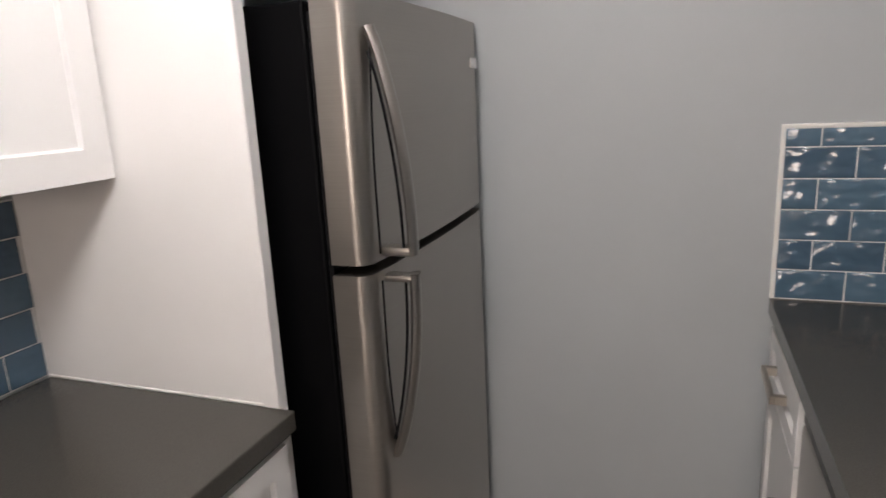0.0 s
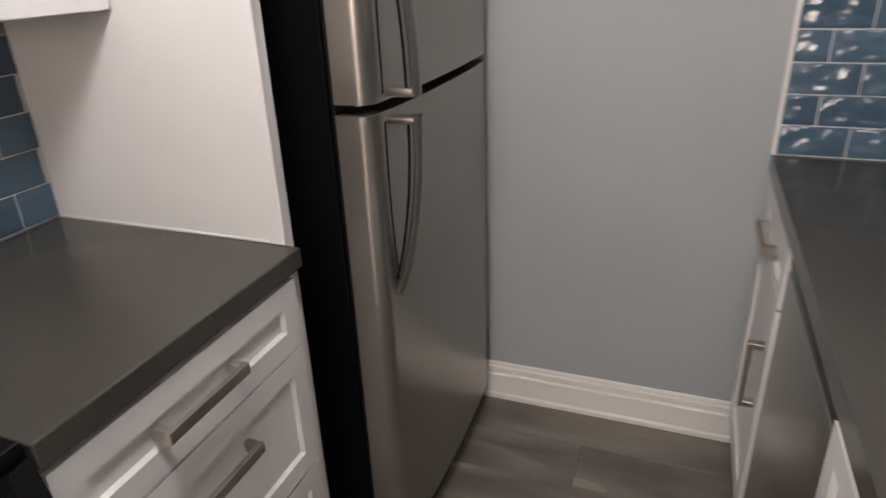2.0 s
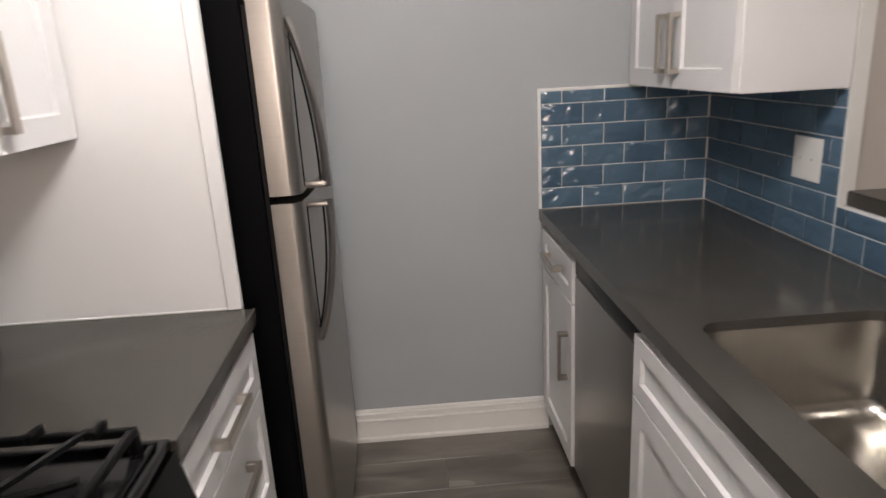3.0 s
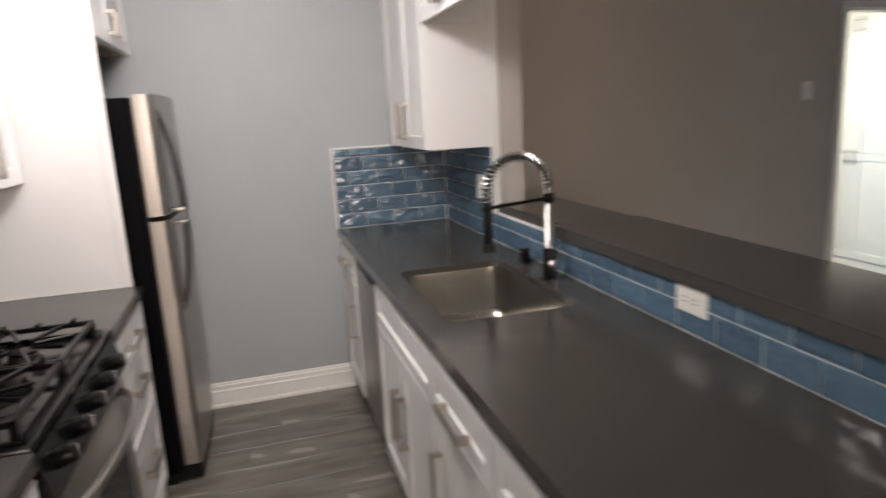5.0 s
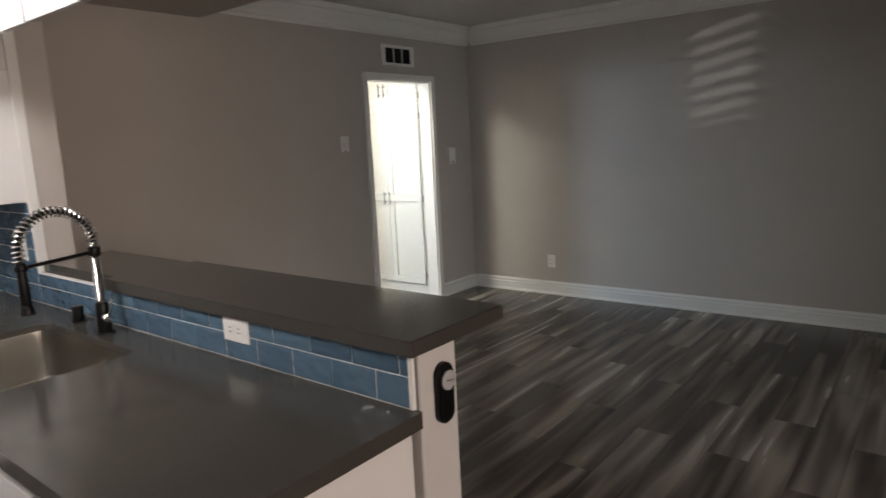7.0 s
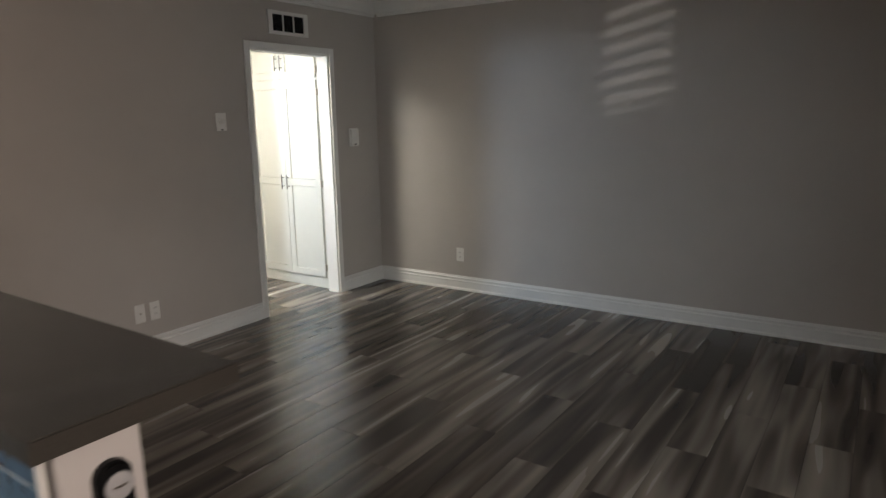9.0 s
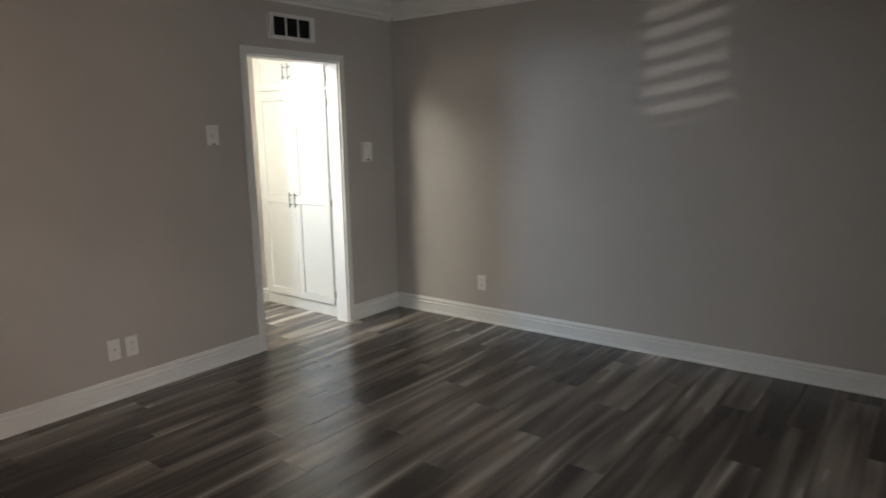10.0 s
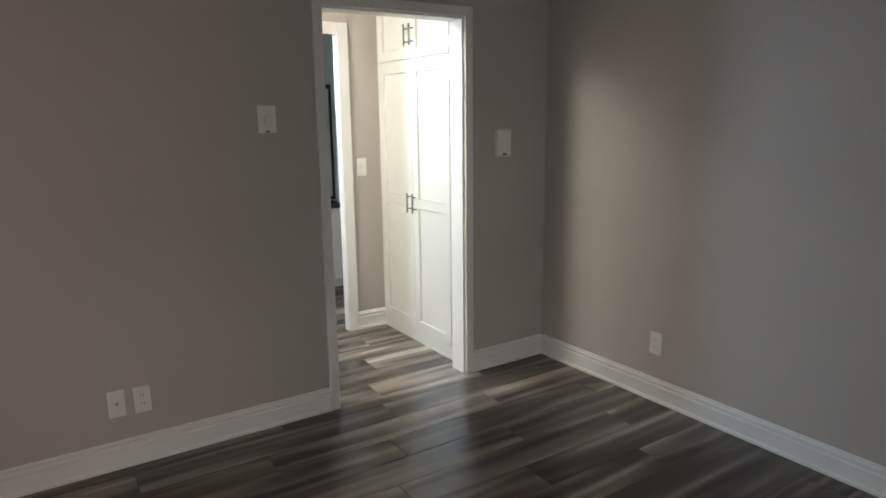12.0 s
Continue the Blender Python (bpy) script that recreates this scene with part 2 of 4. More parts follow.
def solid(name, bm, material, label, category, kind="", smooth=0, group=""):
    """A top-level thing of one mesh, its origin at its base."""
    xs = [v.co for v in bm.verts]
    o = Vector(((min(v.x for v in xs) + max(v.x for v in xs)) / 2, (min(v.y for v in xs) + max(v.y for v in xs)) / 2, min(v.z for v in xs)))
    bmesh.ops.translate(bm, verts=bm.verts, vec=-o)
    ob = new(name, mesh_of(name, bm, material, smooth))
    ob.location = o
    origin[ob.name] = o
    return tagged(ob, label, category, group, kind)


def structure(name, bm, material, label, category):
    ob = new(name, mesh_of(name, bm, material))
    origin[ob.name] = Vector((0, 0, 0))
    return tagged(ob, label, category, "", "structure")


# ---- the plan ----
WX, EX = -1.127, 5.283         # west and east walls
KN, LN, SY = 1.85, 1.952, -3.6  # kitchen north, living north, south
LOW, HIGH = 2.345, 2.55        # dropped kitchen ceiling, living-room ceiling
DROP = 2.40                    # where the dropped ceiling ends
T = 0.12
DX0, DX1, DTOP = 3.860, 4.686, 2.034  # hall doorway
HN, HW = 3.06, 2.9             # hall back wall, hall west wall
CX = 4.735                     # closet front
STUB0, STUB1 = 0.986, 1.135    # stub and half wall between kitchen and living room
CT = 0.91                      # counter top

# ---- structure ----
structure("floor", boxed(WX - T, EX + T + 0.2, SY - T, 5.2, -0.12, -0.006, 0), DARKJOINT, "dark underlay beneath grey-brown plank floor", "floor")
structure("wall_west", boxed(WX - T, WX, SY - T, KN + T, 0, HIGH, 0), GREY, "blue-grey painted kitchen wall", "wall")
structure("wall_north_kitchen", boxed(WX, STUB0, KN, KN + T + 0.1, 0, HIGH, 0), GREY, "blue-grey painted wall at the kitchen end", "wall")
bm = boxed(STUB0, DX0, LN, LN + T, 0, HIGH, 0)
add_box(bm, DX1, EX + T, LN, LN + T, 0, HIGH, 0)
add_box(bm, DX0, DX1, LN, LN + T, DTOP, HIGH, 0)
structure("wall_north_living", bm, GREIGE, "greige painted living room wall with an open doorway", "wall")
def askew(bm):
    """The east wall opens a little towards the south."""
    for v in bm.verts:
        v.co.x += (LN - v.co.y) * 0.024
    return bm


structure("wall_east", askew(boxed(EX, EX + T, SY - T, LN, 0, HIGH, 0)), GREIGE, "greige painted living room wall", "wall")
WX0, WX1, WZ0, WZ1 = 1.40, 2.40, 0.82, 2.05
bm = boxed(1.15, WX0, SY - T, SY, 0, HIGH, 0)
# Added opening: lets the south fill through, keeps it off the east wall.
add_box(bm, WX, 1.15, SY - T, SY, 2.12, HIGH, 0)
add_box(bm, WX1, EX + 0.17, SY - T, SY, 0, HIGH, 0)
add_box(bm, WX0, WX1, SY - T, SY, 0, WZ0, 0)
add_box(bm, WX0, WX1, SY - T, SY, WZ1, HIGH, 0)
structure("wall_south", bm, GREIGE, "greige painted wall with a window and an added opening", "wall")
EY = SY - T - 3.48            # far wall of an unseen entry with a window, added for the warm fill
EW0, EW1, EZ0, EZ1 = -0.60, 0.70, 1.10, 2.14
bm = boxed(WX - T, WX, EY - T, SY - T, 0, HIGH, 0)
add_box(bm, WX, EW0, EY - T, EY, 0, HIGH, 0)
add_box(bm, EW1, 1.6, EY - T, EY, 0, HIGH, 0)
add_box(bm, EW0, EW1, EY - T, EY, 0, EZ0, 0)
add_box(bm, EW0, EW1, EY - T, EY, EZ1, HIGH, 0)
add_box(bm, 1.6, 1.6 + T, EY - T, SY - T, 0, HIGH, 0)
structure("wall_added_entry", bm, GREIGE, "plain greige unseen walls added to bound the south fill", "wall")
structure("ceiling_added_entry", boxed(WX, 1.6, EY, SY, LOW, HIGH, 0), CEIL, "plain unseen ceiling added over the south fill", "ceiling")
structure("floor_added_entry", boxed(WX, 1.6, EY, SY, -0.1, -0.001, 0), GREYFLOOR, "grey-brown unseen floor added under the south fill", "floor")
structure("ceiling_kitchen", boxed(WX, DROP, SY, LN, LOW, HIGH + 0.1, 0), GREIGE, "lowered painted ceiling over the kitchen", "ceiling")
structure("ceiling_living", boxed(DROP, EX + 0.2, SY, LN, HIGH, HIGH + 0.1, 0), CEIL, "off-white living room ceiling", "ceiling")
structure("wall_stub", boxed(STUB0, STUB1, 1.10, LN, 0, LOW, 0.004), GREIGE, "short painted wall between kitchen and living room", "wall")
structure("half_wall", boxed(STUB0 + 0.012, STUB1, -0.972, 1.10, 0, 1.0405, 0.004), OFFWHITE, "white painted half wall under the bar top", "wall")
# hall and bathroom beyond the doorway
HT = 0.05
BX0, BX1 = 3.86, 4.44
bm = boxed(HW - T, BX0, HN, HN + HT, 0, 2.4, 0)
add_box(bm, BX1, CX + 0.02, HN, HN + HT, 0, 2.4, 0)
add_box(bm, BX0, BX1, HN, HN + HT, 2.04, 2.4, 0)
structure("wall_hall_north", bm, GREIGE, "light greige hall wall with bathroom doorway", "wall")
structure("wall_hall_west", boxed(HW - T, HW, LN + T, 5.0, 0, 2.4, 0), GREIGE, "light greige hall wall", "wall")
structure("ceiling_hall", boxed(HW - T, EX + T, LN + T, 5.0, 2.4, 2.5, 0), CEIL, "white hall ceiling", "ceiling")
NX0, NX1, NZ0, NZ1 = 3.474, 3.561, 0.69, 0.982      # unseen slot, added to crop the stripe beam
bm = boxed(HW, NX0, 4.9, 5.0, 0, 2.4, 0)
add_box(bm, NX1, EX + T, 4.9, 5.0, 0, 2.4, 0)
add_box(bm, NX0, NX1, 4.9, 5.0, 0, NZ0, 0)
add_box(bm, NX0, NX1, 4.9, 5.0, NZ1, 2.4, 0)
structure("wall_bath_north", bm, CEIL, "pale bathroom wall", "wall")
structure("wall_hall_east", boxed(EX, EX + T, LN + T, 4.9, 0, 2.4, 0), GREIGE, "plain wall behind the closet", "wall")


def casing(name, x0, x1, ztop, y, s, w, label):
    """Flat door casing on a wall facing s along y."""
    bm = boxed(x0 - w, x0 + 0.004, y, y + s * 0.018, 0, ztop + w, 0.003, 2)
    add_box(bm, x1 - 0.004, x1 + w, y, y + s * 0.018, 0, ztop + w, 0.003, 2)
    add_box(bm, x0 + 0.004, x1 - 0.004, y, y + s * 0.018, ztop - 0.004, ztop + w, 0.003, 2)
    return structure(name, bm, TRIM, label, "door casing")


casing("door_trim", DX0, DX1, DTOP, LN, -1, 0.046, "white painted casing around the hall doorway")
bm = boxed(DX0, DX0 + 0.004, LN, LN + T, 0, DTOP, 0.001)
add_box(bm, DX1 - 0.016, DX1, LN, LN + T, 0, DTOP, 0.001)
add_box(bm, DX0 + 0.004, DX1 - 0.016, LN, LN + T, DTOP - 0.016, DTOP, 0.001)
structure("door_jamb", bm, TRIM, "white painted jamb lining the hall doorway", "door jamb")
casing("door_trim_bath", BX0, BX1, 2.04, HN, -1, 0.072, "white painted casing around the bathroom doorway")
bm = boxed(BX0, BX0 + 0.016, HN, HN + HT, 0, 2.04, 0.001)
add_box(bm, BX1 - 0.006, BX1, HN, HN + HT, 0, 2.04, 0.001)
structure("door_jamb_bath", bm, TRIM, "white jamb lining the bathroom doorway", "door jamb")


def base_profile(h):
    return [(0, 0), (0.020, 0), (0.020, 0.014), (0.015, 0.022), (0.014, h * 0.61), (0.018, h * 0.63), (0.018, h * 0.68), (0.010, h * 0.71), (0.010, h * 0.79), (0.015, h * 0.82), (0.015, h * 0.88), (0.007, h * 0.905), (0.007, h * 0.95), (0.003, h), (0, h)]


def baseboard(name, axis, wall, s, a, b, h, label):
    pts = [(wall + s * u, v) for u, v in base_profile(h)]
    bm = add_prism(bmesh.new(), pts, axis, a, b)
    return structure(name, askew(bm) if wall == EX else bm, TRIM, label, "baseboard")


baseboard("baseboard_kitchen", "x", KN, -1, -0.46, 0.38, 0.138, "white moulded baseboard on the kitchen end wall")
baseboard("baseboard_north", "x", LN, -1, STUB1, DX0 - 0.046, 0.128, "white moulded baseboard along the living room wall")
baseboard("baseboard_corner", "x", LN, -1, DX1 + 0.046, EX, 0.128, "white moulded baseboard beside the doorway")
baseboard("baseboard_east", "y", EX, -1, SY, LN - 0.02, 0.128, "white moulded baseboard along the living room wall")
baseboard("baseboard_hall", "x", HN, -1, BX1 + 0.072, CX, 0.128, "white moulded baseboard in the hall")
baseboard("baseboard_half_wall", "y", STUB1, 1, -0.972, LN - 0.02, 0.128, "white moulded baseboard on the half wall")


def crown_profile(d, h):
    return [(0, 0), (0.012, 0), (0.016, 0.018), (0.030, 0.026), (0.042, 0.05), (0.075, 0.095), (0.082, 0.115), (0.100, 0.122), (d, h - 0.012), (d, h), (0, h)]


def crown(name, axis, wall, s, a, b):
    z0 = 2.388
    pts = [(wall + s * u, z0 + v * (HIGH - z0) / 0.16) for u, v in crown_profile(0.112, 0.16)]
    bm = add_prism(bmesh.new(), pts, axis, a, b)
    return structure(name, askew(bm) if wall == EX else bm, TRIM, "white crown moulding under the ceiling", "crown moulding")


crown("crown_north", "x", LN, -1, DROP, EX)
crown("crown_east", "y", EX, -1, SY, LN - 0.05)

# ---- window with blinds ----
win = structure("window_1", boxed(WX0 - 0.05, WX1 + 0.05, SY, SY + 0.015, WZ0 - 0.05, WZ0, 0.002), TRIM, "white window with horizontal blinds", "window")
for x0, x1, z0, z1 in ((WX0, WX0 + 0.04, WZ0, WZ1), (WX1 - 0.04, WX1, WZ0, WZ1), ((WX0 + WX1) / 2 - 0.02, (WX0 + WX1) / 2 + 0.02, WZ0, WZ1), (WX0, WX1, WZ0, WZ0 + 0.04), (WX0, WX1, WZ1 - 0.04, WZ1)):
    part("window_frame", boxed(x0, x1, SY - 0.09, SY - 0.05, z0, z1, 0.003), TRIM, win)
# Unseen window added in front of the warm south fill.
win = structure("window_added", boxed(EW0 - 0.05, EW1 + 0.05, EY, EY + 0.015, EZ0 - 0.05, EZ0, 0.002), TRIM, "white framed unseen window added for the south fill", "window")
for x0, x1, z0, z1 in ((EW0, EW0 + 0.04, EZ0, EZ1), (EW1 - 0.04, EW1, EZ0, EZ1), (EW0 + 0.04, EW1 - 0.04, EZ0, EZ0 + 0.04), (EW0 + 0.04, EW1 - 0.04, EZ1 - 0.04, EZ1)):
    part("window_frame", boxed(x0, x1, EY - 0.09, EY - 0.05, z0, z1, 0.003), TRIM, win)
blinds = thing("window_blind", ((WX0 + WX1) / 2, SY - 0.02, WZ0), "white horizontal slat blind hanging in the window", "blind")
part("headrail", boxed(WX0 + 0.01, WX1 - 0.01, SY - 0.045, SY + 0.0, WZ1 - 0.04, WZ1 - 0.002, 0.003), BLIND, blinds)
for i in range(26):
    z = WZ0 + 0.03 + i * 0.045
    bm = boxed(WX0 + 0.012, WX1 - 0.012, -0.020, 0.020, -0.001, 0.001, 0)
    bmesh.ops.transform(bm, matrix=pose(0, SY - 0.022, z, -28), verts=bm.verts)
    part("slat", bm, BLIND, blinds)


# Unseen blind added in the beam to cut it into stripes.
nb = thing("stripe_blind", ((NX0 + NX1) / 2, 5.03, NZ0), "small white unseen slat blind added to stripe the wall light", "blind")
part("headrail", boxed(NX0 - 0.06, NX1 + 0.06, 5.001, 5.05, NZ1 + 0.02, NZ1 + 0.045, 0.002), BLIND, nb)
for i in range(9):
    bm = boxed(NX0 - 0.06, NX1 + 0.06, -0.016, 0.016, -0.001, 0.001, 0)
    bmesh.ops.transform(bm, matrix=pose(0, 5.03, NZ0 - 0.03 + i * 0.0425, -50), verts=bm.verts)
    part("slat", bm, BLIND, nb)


# ---- ceiling lamps ----
def ceiling_light(x, y, z, r, drop, glass, label):
    t = thing("ceiling_light", (x, y, z), label, "ceiling light")
    part("base_ring", add_cyl(bmesh.new(), (x, y, z - 0.01), (0, 0, 1), r + 0.015, 0.02, 40, bevel=0.003), NICKEL, t, smooth=40)
    part("diffuser", add_cyl(bmesh.new(), (x, y, z - 0.02 - drop / 2), (0, 0, 1), r * 0.9, drop, 40, r, 0.004), glass, t, smooth=40)


ceiling_light(-0.13, 0.28, LOW, 0.2, 0.16, DRUMGLASS, "round drum ceiling light over the kitchen aisle")
# Unseen fitting, added to go with the weak ceiling fill.
ceiling_light(-0.25, -2.3, LOW, 0.15, 0.03, LAMPGLASS, "round flush ceiling light added unseen south of the kitchen")
ceiling_light(3.22, 2.52, 2.4, 0.25, 0.10, HALLGLASS, "round drum ceiling light in the hall")


# ---- cabinet makers ----
def shaker(x, s, y0, y1, z0, z1, rail=0.055, mid=None):
    """A framed front with sunk panels, its back at x, facing s along x: one closed shell."""
    g, bm = 0.0015, bmesh.new()
    ys = [y0 + g, y0 + g + rail, y1 - g - rail, y1 - g]
    zs = [z0 + g, z0 + g + rail] + ([mid - rail / 2, mid + rail / 2] if mid else []) + [z1 - g - rail, z1 - g]
    xf, xp, sl = x + s * 0.019, x + s * 0.010, 0.004
    fv = {(i, k): bm.verts.new((xf, y, z)) for i, y in enumerate(ys) for k, z in enumerate(zs)}
    for i in range(3):
        for k in range(len(zs) - 1):
            q = [fv[i, k], fv[i + 1, k], fv[i + 1, k + 1], fv[i, k + 1]]
            if i == 1 and k % 2 == 1:
                ya, yb, za, zb = ys[1] + sl, ys[2] - sl, zs[k] + sl, zs[k + 1] - sl
                p = [bm.verts.new((xp, y, z)) for y, z in ((ya, za), (yb, za), (yb, zb), (ya, zb))]
                bm.faces.new(p)
                for n in range(4):
                    bm.faces.new((q[n], q[(n + 1) % 4], p[(n + 1) % 4], p[n]))
            else:
                bm.faces.new(q)
    n, top = 3, len(zs) - 1
    rim = [fv[i, 0] for i in range(n)] + [fv[n, k] for k in range(top)] + [fv[i, top] for i in range(n, 0, -1)] + [fv[0, k] for k in range(top, 0, -1)]
    back = [bm.verts.new((x, v.co.y, v.co.z)) for v in rim]
    for a in range(len(rim)):
        b = (a + 1) % len(rim)
        bm.faces.new((rim[a], rim[b], back[b], back[a]))
    bm.faces.new(back)
    edge = [e for e in bm.edges if e.verts[0] in rim and e.verts[1] in rim and len(e.link_faces) == 2 and e.calc_face_angle(0) > 1]
    bmesh.ops.bevel(bm, geom=edge, offset=0.0012, segments=1, affect="EDGES")
    return bm


def pull(x, s, y, z, length, upright):
    """A flat square-ended bar pull on a front at x."""
    h, bm = length / 2, bmesh.new()
    w = 0.0105
    def bar(a0, a1, b0, b1, d0, d1):
        if upright:
            add_box(bm, x + s * d0, x + s * d1, y + b0, y + b1, z + a0, z + a1, 0.0012)
        else:
            add_box(bm, x + s * d0, x + s * d1, y + a0, y + a1, z + b0, z + b1, 0.0012)
    bar(-h, h, -w, w, 0.024, 0.034)
    bar(-h, -h + 0.014, -w, w, 0.0, 0.0245)
    bar(h - 0.014, h, -w, w, 0.0, 0.0245)
    return bm


def rod_pull(x, s, y, z, length):
    """A slim upright round rod on two posts."""
    bm = add_cyl(bmesh.new(), (x + s * 0.030, y, z), (0, 0, 1), 0.0055, length, 12, None, 0.001)
    for dz in (-length * 0.3, length * 0.3):
        add_cyl(bm, (x + s * 0.015, y, z + dz), (1, 0, 0), 0.0042, 0.030, 10)
    return bm


def front(parent, kind, x, s, y0, y1, z0, z1, handle=None, rail=0.055, mid=None, metal=None, paint=None):
    p = part(kind, shaker(x, s, y0, y1, z0, z1, rail, mid), paint or WHITE, parent)
    if handle:
        hy, hz, length, up = handle
        if metal:
            part("handle", rod_pull(x + s * 0.019, s, hy, hz, length), metal, p, "slim metal rod pull", 40)
        else:
            part("handle", pull(x + s * 0.019, s, hy, hz, length, up), NICKEL, p, "brushed nickel bar pull")
    return p


# ---- kitchen, fridge side ----
XB = WX + 0.004
LF = -0.536  # cabinet fronts
cab = thing("base_cabinet", ((WX + LF) / 2, 0.73, 0), "white shaker base cabinet with three drawers beside the fridge", "cabinet")
part("body", boxed(XB, LF, 0.434, 1.001, 0.10, 0.868), WHITE, cab)
part("toe_kick", boxed(XB, LF - 0.06, 0.434, 1.001, 0.0, 0.10), WHITE, cab)
for z0, z1 in ((0.715, 0.858), (0.429, 0.712), (0.115, 0.426)):
    front(cab, "drawer", LF, 1, 0.437, 0.977, z0, z1, (0.684, (z0 + z1) / 2 + (0.008 if z0 > 0.6 else 0.06), 0.185, False), 0.045)
solid("countertop", boxed(WX + 0.014, -0.511, 0.4325, 1.003, 0.87, CT, 0.003, 2), QUARTZ, "dark grey quartz countertop between range and fridge panel", "countertop")
structure("fridge_panel", boxed(XB, -0.545, 1.005, 1.032, 0, LOW, 0.002), WHITE, "tall white panel between counter and fridge", "panel")
structure("caulk_line", boxed(WX + 0.012, -0.545, 1.0005, 1.0045, CT, CT + 0.0045, 0.001), TRIM, "white caulk line where the countertop meets the panel", "trim")
structure("panel_trim", boxed(-0.575, -0.540, 0.996, 1.0048, CT + 0.001, LOW, 0.002), WHITE, "white edge strip on the tall panel", "trim")

up = thing("wall_cabinet", (-1.0, 0.7, 1.33), "white shaker wall cabinet with nickel pulls above the counter", "cabinet")
part("body", boxed(XB, -0.856, 0.434, 1.001, 1.33, LOW - 0.003), WHITE, up)
front(up, "door", -0.856, 1, 0.436, 0.694, 1.332, LOW - 0.06, (0.662, 1.455, 0.175, True))
front(up, "door", -0.856, 1, 0.696, 0.999, 1.332, LOW - 0.06, (0.728, 1.455, 0.175, True))
up = thing("wall_cabinet", (-0.8, 1.44, 1.838), "white shaker cabinet with raw wood underside above the fridge", "cabinet")
part("body", boxed(XB, -0.572, 1.036, KN - 0.003, 1.842, LOW - 0.003), WHITE, up)
part("bottom_panel", boxed(XB + 0.02, -0.59, 1.05, KN - 0.02, 1.836, 1.8418, 0), WOOD, up, "unpainted wooden underside")
front(up, "door", -0.572, 1, 1.04, 1.443, 1.842, LOW - 0.05, (1.40, 1.93, 0.10, True))
front(up, "door", -0.572, 1, 1.445, KN - 0.006, 1.842, LOW - 0.05, (1.49, 1.93, 0.10, True))


# ---- fridge ----
def door_shape(x0, x1, y0, y1, z0, z1, bulge):
    """A fridge door with a gently bowed front and rounded side edges."""
    r, prof = 0.030, [(x0, y0)]
    for k in range(8):
        a = k / 7 * math.pi / 2
        prof.append((x1 - r + r * math.sin(a), y0 + r - r * math.cos(a)))
    for k in range(1, 12):
        u = k / 12
        prof.append((x1 + bulge * (1 - (2 * u - 1) ** 2), y0 + r + (y1 - y0 - 2 * r) * u))
    for k in range(7, -1, -1):
        a = k / 7 * math.pi / 2
        prof.append((x1 - r + r * math.sin(a), y1 - r + r * math.cos(a)))
    prof.append((x0, y1))
    return add_prism(bmesh.new(), prof, "z", z0, z1)


FY0, FY1 = 1.098, 1.812
fr = thing("refrigerator", (-0.78, 1.455, 0), "stainless steel top-freezer refrigerator with black sides", "refrigerator")
part("body", boxed(XB + 0.03, -0.478, FY0 + 0.004, FY1 - 0.004, 0.05, 1.618, 0.006, 2), FRBLACK, fr, "black textured cabinet")
part("kick_plate", boxed(XB + 0.03, -0.50, FY0 + 0.01, FY1 - 0.01, 0.0, 0.05), BLACK, fr)
part("gasket", boxed(-0.478, -0.468, FY0 + 0.012, FY1 - 0.012, 0.06, 1.60), BLACK, fr)
part("top_cap", boxed(-0.60, -0.44, FY1 - 0.09, FY1 - 0.02, 1.618, 1.642, 0.004), BLACK, fr, "black hinge cover")
frz = part("freezer_door", door_shape(-0.464, -0.389, FY0, FY1, 1.158, 1.628, 0.012), STEEL, fr, smooth=50)
low = part("fridge_door", door_shape(-0.464, -0.389, FY0, FY1, 0.085, 1.138, 0.012), STEEL, fr, smooth=50)
part("grille", boxed(-0.50, -0.402, FY0 + 0.01, FY1 - 0.01, 0.012, 0.078, 0.004), BLACK, fr)
part("badge", boxed(-0.388, -0.384, 1.735, 1.785, 1.515, 1.54, 0.001), CHROME, frz, "small silver maker's plate")


def fridge_handle(ztip, zend):
    """A bow that leaves the door at its tip and stands proud at the gap."""
    pts, hy = [], 1.158
    for i in range(19):
        u = i / 18
        z = ztip + (zend - ztip) * u
        pts.append((-0.386 + 0.058 * math.sin(min(1, u * 1.12) * math.pi / 2) ** 0.8 * (1 - 0.05 * u), hy + 0.012 * u, z))
    bm = add_tube(bmesh.new(), pts, 0.010, 10, 0.017)
    s = 1 if zend < ztip else -1
    add_box(bm, -0.395, -0.325, hy - 0.004, hy + 0.026, zend - 0.002, zend + s * 0.016, 0.004, 2)
    return bm


def handle_shade_line(ztip, zend):
    """Dark lines drawn for shade inside the bow and its reflection down the door."""
    pts = []
    for i in range(19):
        u = i / 18
        z = ztip + (zend - ztip) * (0.1 + 0.88 * u)
        pts.append((-0.385 + 0.040 * math.sin(min(1, u * 1.12) * math.pi / 2) ** 0.8, 1.147 + 0.012 * u, z))
    bm = add_tube(bmesh.new(), pts, 0.003, 6)
    lo = [(-0.384 + 0.002 * i / 10, 1.156 - 0.020 * math.sin(min(1, i / 7) * math.pi / 2), ztip + (zend - ztip) * (0.08 + 0.9 * i / 10)) for i in range(11)]
    add_tube(bm, lo, 0.0022, 6)
    return bm


part("handle_shade_line", handle_shade_line(1.572, 1.166), BLACK, frz, "dark line drawn for the handle's shade and reflection")
part("handle_shade_line", handle_shade_line(0.755, 1.130), BLACK, low, "dark line drawn for the handle's shade and reflection")
part("handle", fridge_handle(1.572, 1.166), STEEL, frz, "bowed stainless handle", 40)
part("handle", fridge_handle(0.755, 1.130), STEEL, low, "bowed stainless handle", 40)

